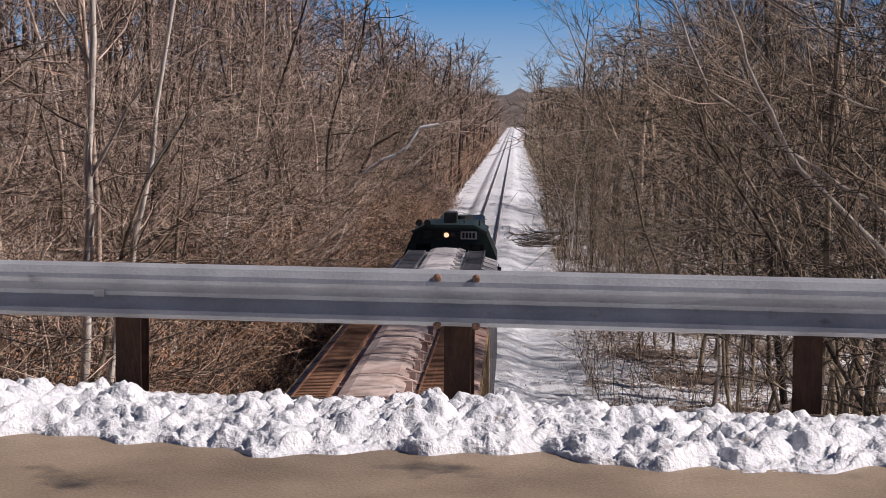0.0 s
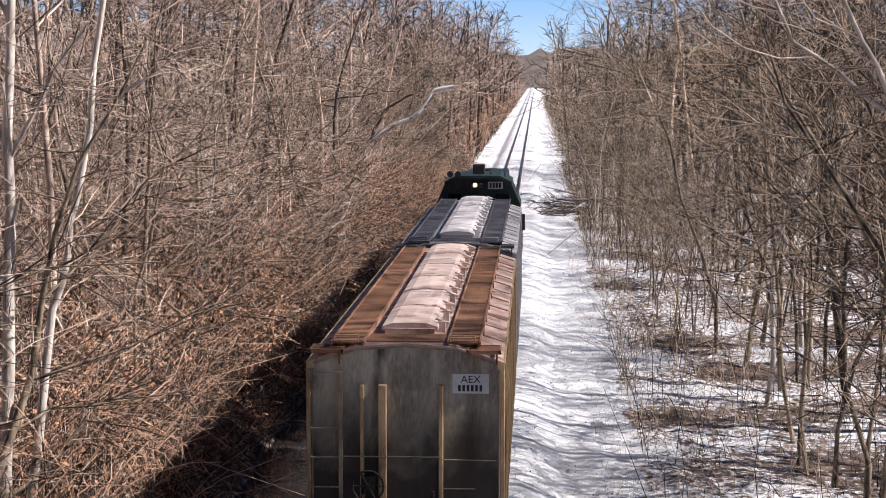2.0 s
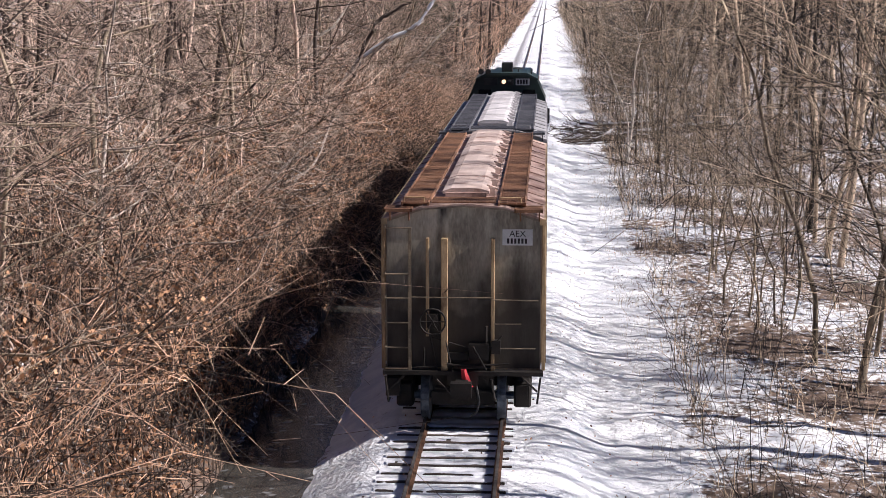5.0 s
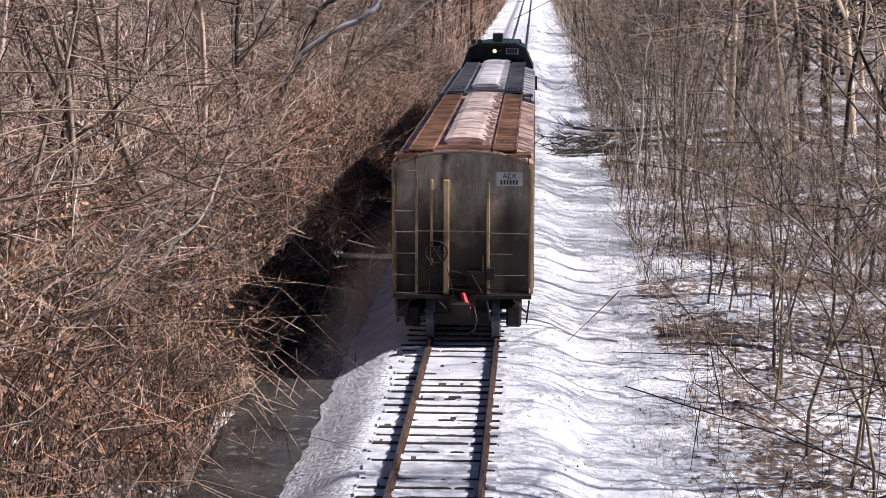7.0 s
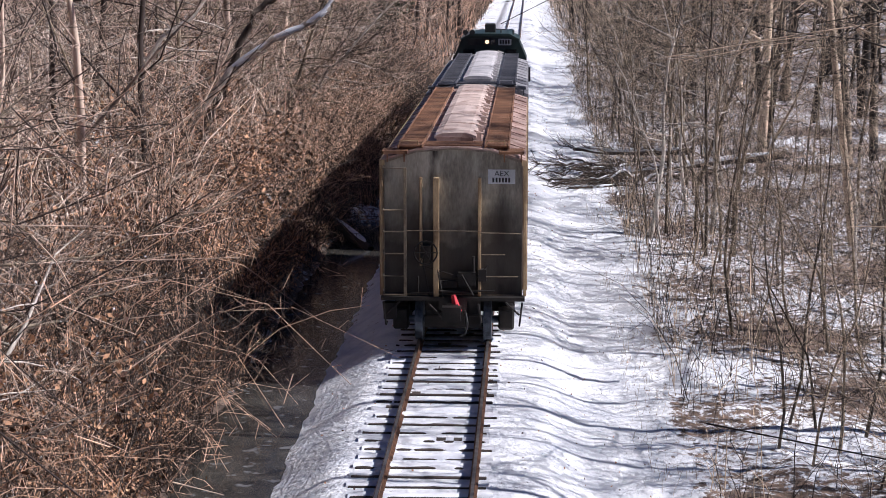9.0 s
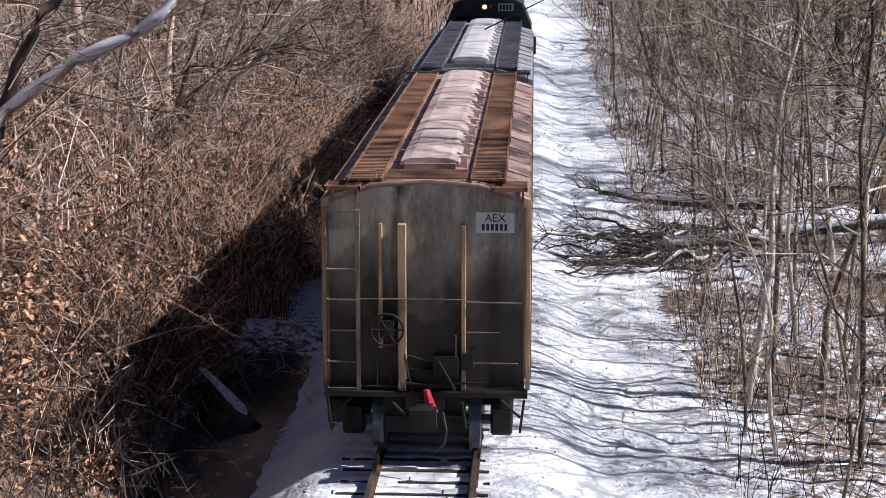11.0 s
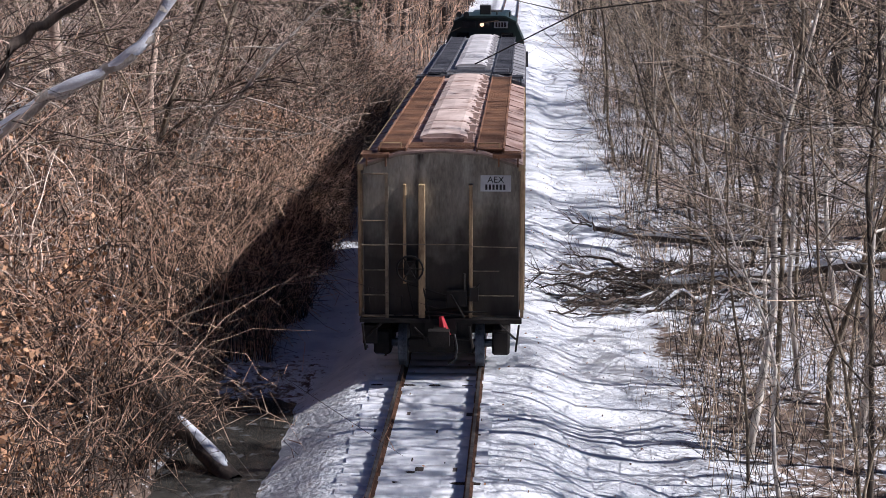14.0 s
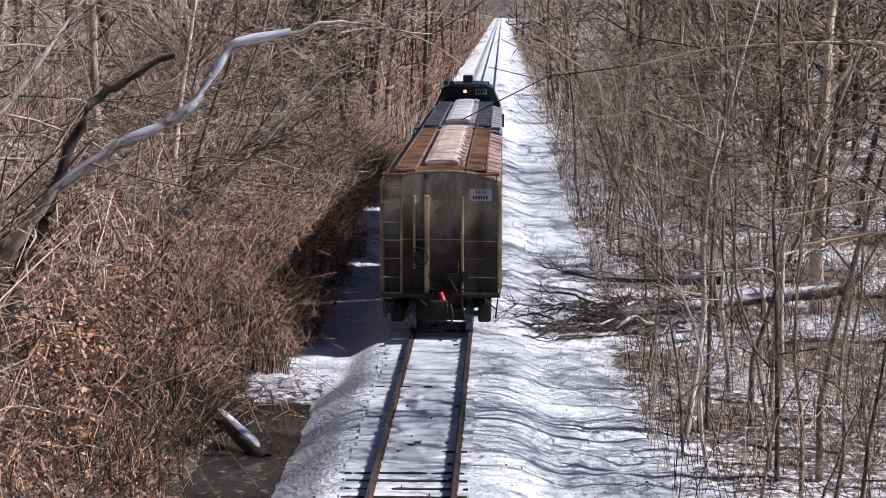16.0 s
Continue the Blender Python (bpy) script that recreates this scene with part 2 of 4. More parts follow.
M["glass"] = mat("dark_cab_glass", (0.008, 0.009, 0.01), (0.014, 0.015, 0.016), 1, 0.06, 0, 0)
M["far_wood"] = mat("distant_bare_woods", (0.10, 0.08, 0.07), (0.22, 0.18, 0.155), 0.05, 0.95, 0, 0.3, 0.6)
lamp = bpy.data.materials.new("lit_headlight")
lamp.use_nodes = True
lamp.node_tree.nodes["Principled BSDF"].inputs["Emission Color"].default_value = (1.0, 0.55, 0.28, 1)
lamp.node_tree.nodes["Principled BSDF"].inputs["Emission Strength"].default_value = 2.2
M["lamp"] = lamp


# ---- helpers for meshes ----
def box(bm, x0, x1, y0, y1, z0, z1):
    v = [bm.verts.new(p) for p in ((x0, y0, z0), (x1, y0, z0), (x1, y1, z0), (x0, y1, z0), (x0, y0, z1), (x1, y0, z1), (x1, y1, z1), (x0, y1, z1))]
    for f in ((3, 2, 1, 0), (4, 5, 6, 7), (0, 1, 5, 4), (1, 2, 6, 5), (2, 3, 7, 6), (3, 0, 4, 7)):
        bm.faces.new([v[i] for i in f])


def soft_box(x0, x1, y0, y1, z0, z1, r=0.01):
    bm = bmesh.new()
    box(bm, x0, x1, y0, y1, z0, z1)
    bmesh.ops.bevel(bm, geom=bm.edges[:], offset=r, segments=1, affect="EDGES")
    return bm


def prism(bm, profile, axis, a, b):
    """Extrudes a closed profile of 2D points along x or y from a to b."""
    def at(p, s):
        return (s, p[0], p[1]) if axis == "x" else (p[0], s, p[1])
    va, vb = [bm.verts.new(at(p, a)) for p in profile], [bm.verts.new(at(p, b)) for p in profile]
    k = len(profile)
    for i in range(k):
        bm.faces.new((va[i], va[(i + 1) % k], vb[(i + 1) % k], vb[i]))
    bm.faces.new(va[::-1])
    bm.faces.new(vb)
    bmesh.ops.recalc_face_normals(bm, faces=bm.faces[:])


def rod(bm, p, q, r, sides=8, r2=None):
    p, q = Vector(p), Vector(q)
    m = Matrix.Translation((p + q) / 2) @ (q - p).to_track_quat("Z", "Y").to_matrix().to_4x4()
    bmesh.ops.create_cone(bm, cap_ends=True, segments=sides, radius1=r, radius2=r if r2 is None else r2, depth=(q - p).length, matrix=m)


def ring(bm, centre, radius, r, axis="y", n=16, k=6):
    grid = []
    for i in range(n):
        a = 2 * math.pi * i / n
        row = []
        for j in range(k):
            b = 2 * math.pi * j / k
            d = radius + r * math.cos(b)
            u, v, w = d * math.cos(a), d * math.sin(a), r * math.sin(b)
            row.append(bm.verts.new(Vector(centre) + Vector((u, w, v) if axis == "y" else (w, u, v))))
        grid.append(row)
    for i in range(n):
        for j in range(k):
            bm.faces.new((grid[i][j], grid[(i + 1) % n][j], grid[(i + 1) % n][(j + 1) % k], grid[i][(j + 1) % k]))
    bmesh.ops.recalc_face_normals(bm, faces=bm.faces[:])


def mesh_from(name, bm, material):
    me = bpy.data.meshes.new(name)
    bm.to_mesh(me)
    bm.free()
    me.materials.append(material)
    return me


def part(name, bm, material, parent, label="", smooth=False):
    me = mesh_from(name, bm, material)
    if smooth:
        me.polygons.foreach_set("use_smooth", [True] * len(me.polygons))
    ob = new(name, me)
    ob.parent = parent
    return tagged(ob, label)


def boxes(*bs):
    bm = bmesh.new()
    for b in bs:
        box(bm, *b)
    return bm


def raw_mesh(name, verts, quads, material, smooth=False):
    """A mesh from numpy arrays of vertices and quads."""
    verts, quads = np.asarray(verts, np.float32), np.asarray(quads, np.int32)
    me = bpy.data.meshes.new(name)
    me.vertices.add(len(verts))
    me.vertices.foreach_set("co", verts.ravel())
    me.loops.add(quads.size)
    me.loops.foreach_set("vertex_index", quads.ravel())
    me.polygons.add(len(quads))
    me.polygons.foreach_set("loop_start", np.arange(0, quads.size, quads.shape[1], dtype=np.int32))
    if smooth:
        me.polygons.foreach_set("use_smooth", np.ones(len(quads), bool))
    me.materials.append(material)
    me.update(calc_edges=True)
    return me


def tubes(paths, radii, sides=3):
    """Many tapered tubes at once. paths: n x k x 3, radii: n x k."""
    paths, radii = np.asarray(paths, float), np.asarray(radii, float)
    n, k, _ = paths.shape
    d = np.gradient(paths, axis=1)
    d /= np.linalg.norm(d, axis=2, keepdims=True) + 1e-9
    ref = np.where(np.abs(d[..., 2:3]) > 0.9, np.array([1.0, 0, 0]), np.array([0, 0, 1.0]))
    u = np.cross(d, ref)
    u /= np.linalg.norm(u, axis=2, keepdims=True) + 1e-9
    v = np.cross(d, u)
    a = np.arange(sides) * 2 * math.pi / sides
    verts = paths[:, :, None] + radii[:, :, None, None] * (u[:, :, None] * np.cos(a)[None, None, :, None] + v[:, :, None] * np.sin(a)[None, None, :, None])
    idx = np.arange(n * k * sides).reshape(n, k, sides)
    nxt = np.roll(idx, -1, axis=2)
    quads = np.stack([idx[:, :-1], nxt[:, :-1], nxt[:, 1:], idx[:, 1:]], axis=-1)
    return verts.reshape(-1, 3), quads.reshape(-1, 4)


def joined(pieces):
    vs, qs, base = [], [], 0
    for v, q in pieces:
        vs.append(v)
        qs.append(q + base)
        base += len(v)
    return np.concatenate(vs), np.concatenate(qs)


rng = np.random.default_rng(7)


def smooth_noise(x, y, s, seed=0.0):
    """A cheap rolling noise between about -1 and 1."""
    x, y = x * s + seed, y * s - seed
    return (np.sin(1.7 * x + 0.9 * y) + np.sin(-1.1 * x + 2.3 * y + 1.3) + np.sin(2.9 * x + 0.4 * y + 2.1) + np.sin(0.6 * x - 1.9 * y + 4.0)) / 3


# ---- ground, ditch, track ----
PX = [-400, -60, -30, -15, -9, -6.2, -5.3, -4.8, -4.3, -3.3, -2.8, -1.8, -1.5, 1.55, 1.95, 2.7, 3.5, 6, 10, 30, 60, 400]
PZ = [40, 17, 9.5, 4.2, 1.2, -0.25, -0.6, -0.92, -1.2, -1.2, -0.92, -0.32, -0.205, -0.205, -0.27, -0.58, -0.62, -0.6, -0.8, -0.4, 5, 32]


def ground_z(x, y):
    z = np.interp(x, PX, PZ)
    end = np.clip((y - 113.4) / 3.0, 0, 1)  # the ditch is filled beyond here
    z = np.where((x > -5.4) & (x < -2.3), np.maximum(z, -1.3 + end * 0.65), z)
    off = np.clip((np.abs(x) - 1.6) / 2.0, 0, 1)
    rough = 0.06 * smooth_noise(x, y, 1.3) + 0.04 * smooth_noise(x, y, 3.7, 3.0) + 0.05 * smooth_noise(x * 0.10, y, 4.8, 1.0) * (x > 1.6) + 0.02 * smooth_noise(x, y, 9.0, 2.0)
    return z + off * (rough + np.clip((np.abs(x) - 5) / 20, 0, 1) * 0.5 * smooth_noise(x, y, 0.16, 9.0))


def snow_amount(x, y):
    s = np.interp(x, [-40, -12, -6.5, -5.2, -4.9, -3.0, -2.6, 3.4, 4.6, 6.0, 14, 60], [0.43, 0.37, 0.33, 0.34, 0.42, 0.58, 0.66, 0.70, 0.57, 0.49, 0.47, 0.44])
    s = np.where((y > 114) & (x > -4.6) & (x < -2.4), 0.62, s)
    return s + 0.10 * smooth_noise(x, y, 0.45, 5.0) * (np.abs(x - 1) > 3.6)


def build_ground():
    xs = np.concatenate([[-400, -200, -100, -60, -45], np.arange(-34, -8, 1.0), np.arange(-8, 8, 0.2), np.arange(8, 30, 1.0), [34, 45, 60, 100, 200, 400]])
    ys = np.concatenate([[-200, -80, -40], np.arange(-20, 150, 0.3), np.arange(150, 400, 2.5), np.arange(400, 1700, 25)])
    gx, gy = np.meshgrid(xs, ys)
    v = np.stack([gx, gy, ground_z(gx, gy)], -1).reshape(-1, 3)
    idx = np.arange(len(v)).reshape(gx.shape)
    q = np.stack([idx[:-1, :-1], idx[:-1, 1:], idx[1:, 1:], idx[1:, :-1]], -1).reshape(-1, 4)
    me = raw_mesh("ground", v, q, M["ground"], True)
    at = me.attributes.new("snow", "FLOAT", "POINT")
    at.data.foreach_set("value", snow_amount(gx, gy).astype(np.float32).ravel())
    tagged(new("ground", me), "snow-covered railway cutting with brown leaf litter", "ground", kind="structure")
    bm = boxes((-5.6, -2.3, -60, 116.5, -1.2, -0.96))
    tagged(new("water", mesh_from("water", bm, M["water"])), "dark still ditch water with thin floating ice", "water", kind="structure")
    # wooded ridge that closes the view
    xs = np.linspace(-700, 700, 140)
    top = 30 + 9 * np.sin(xs / 90) + 4 * np.sin(xs / 31 + 1) + 1.5 * np.sin(xs / 4.1) + 1.2 * rng.standard_normal(len(xs))
    rows = [np.stack([xs, 1500 + 220 * h + 0 * xs, -6 + (top + 6) * math.sin(h * math.pi / 2)], -1) for h in np.linspace(0, 1, 8)]
    v = np.concatenate(rows)
    idx = np.arange(len(v)).reshape(8, -1)
    q = np.stack([idx[:-1, :-1], idx[:-1, 1:], idx[1:, 1:], idx[1:, :-1]], -1).reshape(-1, 4)
    tagged(new("backdrop", raw_mesh("backdrop", v, q, M["far_wood"], True)), "distant wooded ridge under a pale sky", "hill", kind="structure")

    # pale blue sky low over the ridge
    m = bpy.data.materials.new("far_sky")
    m.use_nodes = True
    n, l = m.node_tree.nodes, m.node_tree.links
    n.remove(n["Principled BSDF"])
    em, tc, sx, ramp = n.new("ShaderNodeEmission"), n.new("ShaderNodeTexCoord"), n.new("ShaderNodeSeparateXYZ"), n.new("ShaderNodeValToRGB")
    mr = n.new("ShaderNodeMapRange")
    mr.inputs[1].default_value, mr.inputs[2].default_value = 25, 150
    ramp.color_ramp.elements[0].color, ramp.color_ramp.elements[1].color = (0.62, 0.80, 0.92, 1), (0.14, 0.42, 0.80, 1)
    l.new(tc.outputs["Object"], sx.inputs[0])
    l.new(sx.outputs["Z"], mr.inputs[0])
    l.new(mr.outputs[0], ramp.inputs[0])
    l.new(ramp.outputs[0], em.inputs[0])
    em.inputs[1].default_value = 1.0
    l.new(em.outputs[0], n["Material Output"].inputs[0])
    tagged(new("backdrop", mesh_from("far_sky", boxes((-900, 900, 2200, 2202, -20, 212)), m)), "clear pale blue winter sky above the ridge", "sky", kind="structure")


build_ground()


def build_track():
    track = new("railway_track")
    tagged(track, "single snowy railway track with rusty rails", "railway track", kind="structure")
    prof = [(-0.07, -0.17), (0.07, -0.17), (0.07, -0.155), (0.012, -0.135), (0.012, -0.045), (0.036, -0.035), (0.036, 0.0), (-0.036, 0.0), (-0.036, -0.035), (-0.012, -0.045), (-0.012, -0.135), (-0.07, -0.155)]
    for s in (-1, 1):
        bm = bmesh.new()
        prism(bm, [(p[0] + s * 0.7535, p[1]) for p in prof], "y", -60, 1480)
        r = part("rail", bm, M["rail"], track)
        part("rail_head", boxes((s * 0.7535 - 0.027, s * 0.7535 + 0.027, -60, 1480, -0.004, 0.003)), M["rail_head"], r, "worn running surface")
    return track


track = build_track()


# ---- the road bridge ----
BRIDGE = pose(1.65, 8.0, 0, 0, 0, -7.0)


def build_bridge():
    road = new("road")
    road.matrix_world = BRIDGE
    tagged(road, "wet brown gritty road deck of the bridge", "road", kind="structure")
    part("road_surface", boxes((-30, 30, -13, 0.085, 6.80, 6.92)), M["road"], road)
    part("deck", boxes((-30, 30, -13.05, 0.095, 6.1, 6.796)), M["concrete"], road)
    for x0 in (-13.5, 7.5):
        part("abutment", boxes((x0, x0 + 1.2, -13, 0.095, -2, 6.096)), M["concrete"], road)


def build_guardrail():
    g = new("guardrail")
    g.matrix_world = BRIDGE
    tagged(g, "galvanised W-beam guardrail on rusty brown steel posts", "guardrail")
    face = [(0.06, 0.0), (0.02, 0.010), (-0.004, 0.030), (0.0, 0.055), (0.05, 0.105), (0.075, 0.125), (0.066, 0.150), (0.014, 0.200), (-0.006, 0.226), (0.0, 0.252), (0.032, 0.292), (0.075, 0.312)]
    closed = [(p[0], 7.345 + p[1]) for p in face] + [(p[0] + 0.006, 7.345 + p[1]) for p in face[::-1]]
    for a, b, dy in ((-15.3, -7.6, 0.007), (-7.7, 0.02, 0.0), (-0.30, 7.7, 0.007), (7.6, 15.3, 0.0)):
        bm = bmesh.new()
        prism(bm, [(p[0] + dy, p[1]) for p in closed], "x", a, b)
        part("beam", bm, M["galv"], g)
    for x in (0.03, 0.245):
        for z, y in ((7.345 + 0.272, 0.012), (7.345 + 0.012, 0.012)):
            bm = bmesh.new()
            bmesh.ops.create_uvsphere(bm, u_segments=10, v_segments=6, radius=0.024, matrix=Matrix.Translation((x, y, z)) @ Matrix.Diagonal((1, 0.6, 1, 1)))
            part("bolt", bm, M["bolt"], g, "rusty button-head bolt", True)
    bm = boxes((-1.96, -1.90, 0.055, 0.064, 7.46, 7.54))
    part("lap_edge", bm, M["galv"], g)
    for i in range(-7, 8):
        x = 0.13 + i * 1.905
        prof = [(x - 0.075, 0.10), (x + 0.075, 0.10), (x + 0.075, 0.109), (x + 0.004, 0.112), (x + 0.004, 0.238), (x + 0.075, 0.241), (x + 0.075, 0.25), (x - 0.075, 0.25), (x - 0.075, 0.241), (x - 0.004, 0.238), (x - 0.004, 0.112), (x - 0.075, 0.109)]
        bm = bmesh.new()
        lo, hi = [bm.verts.new((p[0], p[1], 6.7)) for p in prof], [bm.verts.new((p[0], p[1], 7.6)) for p in prof]
        for k in range(12):
            bm.faces.new((lo[k], lo[(k + 1) % 12], hi[(k + 1) % 12], hi[k]))
        bm.faces.new(hi)
        part("post", bm, M["rust_post"], g, "rusty brown steel post")


def build_snow_bank():
    """Ploughed snow in lumps along the road's edge."""
    n, m = 1100, 80
    gx, gy = np.meshgrid(np.linspace(-9, 9, n), np.linspace(-1.5, 0.092, m))
    w = (gy + 1.5) / 1.592
    hump = np.clip(np.sin(np.clip(w * 1.04, 0, 1) ** 0.75 * math.pi), 0, 1) ** 0.6
    h = 0.09 + 0.03 * np.sin(gx * 0.9) + 0.02 * np.sin(gx * 2.3 + 1) - 0.02 * gx
    lumps = np.zeros_like(gx)
    for _ in range(3600):
        cx, cy, r = rng.uniform(-9, 9), rng.uniform(-1.45, 0.07), 0.015 + 0.07 * rng.uniform(0, 1) ** 4
        c0, c1 = int((cx - r + 9) / 18 * n), int((cx + r + 9) / 18 * n) + 2
        c0 = max(c0, 0)
        sx, sy = gx[:, c0:c1] - cx, gy[:, c0:c1] - cy
        lumps[:, c0:c1] = np.maximum(lumps[:, c0:c1], np.sqrt(np.clip(r * r - sx * sx - sy * sy, 0, None)) * 0.75)
    edge = 0.12 * np.sin(gx * 3.1) + 0.06 * np.sin(gx * 7.7 + 2) + 0.05 * np.sin(gx * 17 + 1)
    z = 6.90 + hump * h + lumps * np.clip(hump * 1.6, 0, 1) + 0.010 * smooth_noise(gx, gy, 14) + 0.007 * smooth_noise(gx, gy, 41) + 0.03 * hump * smooth_noise(gx, gy, 5.3) - 0.05 * (w < 0.02)
    crumbs = np.array([noise.fractal((a * 13, b * 13, 0.0), 0.7, 2.1, 4) for a, b in zip(gx.ravel(), gy.ravel())]).reshape(gx.shape)
    z = z + 0.032 * crumbs * np.clip(hump * 1.5, 0.1, 1)
    v = np.stack([gx, gy + edge * (1 - w), z], -1).reshape(-1, 3)
    idx = np.arange(len(v)).reshape(gx.shape)
    q = np.stack([idx[:-1, :-1], idx[:-1, 1:], idx[1:, 1:], idx[1:, :-1]], -1).reshape(-1, 4)
    ob = new("snow_bank", raw_mesh("snow_bank", v, q, M["bank_snow"], True))
    ob.matrix_world = BRIDGE
    tagged(ob, "lumpy white ploughed snow along the road edge", "snow bank", kind="stuff")


build_bridge()
build_guardrail()
build_snow_bank()


# ---- the train ----
LENGTH, HALF = 16.0, 1.55  # hopper car body
EAVE, SILL = 4.0, 1.06


def bogie(parent, y):
    b = part("bogie", boxes((-1.25, -1.02, y - 1.2, y + 1.2, 0.45, 0.72), (1.02, 1.25, y - 1.2, y + 1.2, 0.45, 0.72), (-1.2, 1.2, y - 0.22, y + 0.22, 0.5, 0.85), (-1.32, -1.0, y - 0.5, y + 0.5, 0.25, 0.86), (1.0, 1.32, y - 0.5, y + 0.5, 0.25, 0.86)), M["under"], parent)
    for s in (-1, 1):
        for dy in (-0.88, 0.88):
            part("journal_box", soft_box(s * 1.15 - 0.17, s * 1.15 + 0.17, y + dy - 0.22, y + dy + 0.22, 0.26, 0.78, 0.04), M["under"], b)
    return b


def wheelset(parent, y):
    bm = bmesh.new()
    rod(bm, (-1.0, 0, 0), (1.0, 0, 0), 0.08, 10)
    for s in (-1, 1):
        rod(bm, (s * 0.70, 0, 0), (s * 0.83, 0, 0), 0.455, 24)
        rod(bm, (s * 0.66, 0, 0), (s * 0.705, 0, 0), 0.485, 24)
    w = part("wheelset", bm, M["wheel"], parent)
    w.location = (0, y, 0.46)
    return w


def coupler(parent, y, s):
    bm = boxes((-0.12, 0.12, min(y, y + s * 0.55), max(y, y + s * 0.55), 0.72, 0.95), (-0.2, 0.2, min(y + s * 0.42, y + s * 0.66), max(y + s * 0.42, y + s * 0.66), 0.68, 0.98))
    c = part("coupler", bm, M["under"], parent)
    bm = bmesh.new()
    pts = [(0.28, y + s * 0.3, 0.85), (0.34, y + s * 0.45, 0.6), (0.3, y + s * 0.5, 0.4), (0.18, y + s * 0.5, 0.32)]
    for p, q in zip(pts, pts[1:]):
        rod(bm, p, q, 0.022, 6)
    part("air_hose", bm, M["black"], c)


def hopper_car(label, end, side, roof, hatch, grate, post):
    """Covered hopper wagon; its rear end is at y = 0 and its length runs along +y."""
    car = new("hopper_car")
    tagged(car, label, "railway wagon", "wagons of the train")
    L = LENGTH
    # end sheets, set in from the eaves' ends
    prof = [(-HALF + 0.05, SILL), (HALF - 0.05, SILL), (HALF - 0.05, EAVE - 0.04), (0.8, EAVE + 0.19), (0.0, EAVE + 0.25), (-0.8, EAVE + 0.19), (-HALF + 0.05, EAVE - 0.04)]
    bm = bmesh.new()
    prism(bm, prof, "y", 0.04, L - 0.04)
    body = part("body", bm, side, car)
    bm = bmesh.new()
    prism(bm, [(p[0] * 0.985, p[1] + (0.03 if p[1] < 2 else -0.02)) for p in prof], "y", 0.03, 0.045)
    end_ob = part("end_sheet", bm, end, car, "grimy end sheet")
    # corner posts and arched end flange
    for s in (-1, 1):
        part("corner_post", soft_box(s * HALF - 0.035, s * HALF + 0.035, -0.02, 0.1, SILL, EAVE - 0.02, 0.01), post, car)
    arch = [(-HALF, EAVE - 0.05), (HALF, EAVE - 0.05), (HALF, EAVE), (0.8, EAVE + 0.24), (0.0, EAVE + 0.30), (-0.8, EAVE + 0.24), (-HALF, EAVE)]
    inner = [(-HALF + 0.06, EAVE - 0.05), (-0.8, EAVE + 0.18), (0, EAVE + 0.24), (0.8, EAVE + 0.18), (HALF - 0.06, EAVE - 0.05)]
    bm = bmesh.new()
    prism(bm, [(-HALF, EAVE - 0.06)] + inner + [(HALF, EAVE - 0.06)] + arch[2:], "y", -0.03, 0.06)
    part("roof_flange", bm, side, car)
    # uprights on the end, handrails, ladder
    for x, w, d in ((-0.36, 0.062, 0.17), (-0.69, 0.03, 0.12), (0.57, 0.034, 0.13)):
        part("end_post", soft_box(x - w, x + w, 0.03 - d, 0.03, SILL if x > -0.5 else 1.72, EAVE - 0.36, 0.008), post, car, "rust-streaked upright")
    bm = bmesh.new()
    for z in (1.08, 1.50, 1.99, 2.47, 2.94, 3.84):
        rod(bm, (-1.50, -0.10, z), (-1.03, -0.10, z), 0.013, 6)
        rod(bm, (-1.50, -0.10, z), (-1.50, 0.0, z + 0.06), 0.013, 6)
    box(bm, -1.06, -1.0, -0.11, -0.03, SILL, EAVE - 0.15)
    part("ladder", bm, M["grab_steel"], car, "steel end ladder")
    for p, q in (((-1.03, -0.15, 2.50), (0.57, -0.15, 2.50)), ((0.57, -0.12, 2.46), (1.45, -0.09, 2.44)), ((0.57, -0.09, 1.98), (1.12, -0.09, 1.98)), ((0.57, -0.09, 1.50), (1.4, -0.09, 1.50))):
        bm = bmesh.new()
        rod(bm, p, q, 0.010, 6)
        part("grab_rail", bm, M["grab_steel"], car)
    bm = bmesh.new()
    ring(bm, (-0.58, -0.24, 2.04), 0.25, 0.018)
    for k in range(6):
        a = k * math.pi / 3
        rod(bm, (-0.58, -0.24, 2.04), (-0.58 + 0.25 * math.cos(a), -0.24, 2.04 + 0.25 * math.sin(a)), 0.012, 5)
    rod(bm, (-0.58, -0.24, 2.04), (-0.58, 0.03, 2.04), 0.03, 8)
    hw = part("hand_brake_wheel", bm, M["under"], car, "black hand brake wheel")
    bm = boxes((-0.70, -0.48, -0.16, 0.03, 1.90, 2.16))
    rod(bm, (-0.64, -0.1, 1.75), (-0.5, -0.1, 1.05), 0.02, 6)
    rod(bm, (-0.62, -0.1, 1.72), (0.35, -0.08, 1.42), 0.01, 5)
    part("brake_gear", bm, M["under"], car)
    bm = boxes((0.12, 0.5, -0.2, 0.03, 1.30, 1.60), (0.55, 0.72, -0.15, 0.03, 1.4, 1.66), (-0.3, 0.1, -0.12, 0.03, 1.25, 1.4))
    rod(bm, (0.2, -0.22, 1.55), (0.45, -0.22, 1.1), 0.02, 6)
    rod(bm, (-0.3, -0.2, 1.2), (0.4, -0.2, 1.16), 0.02, 6)
    part("brake_cylinder", bm, M["under"], car)
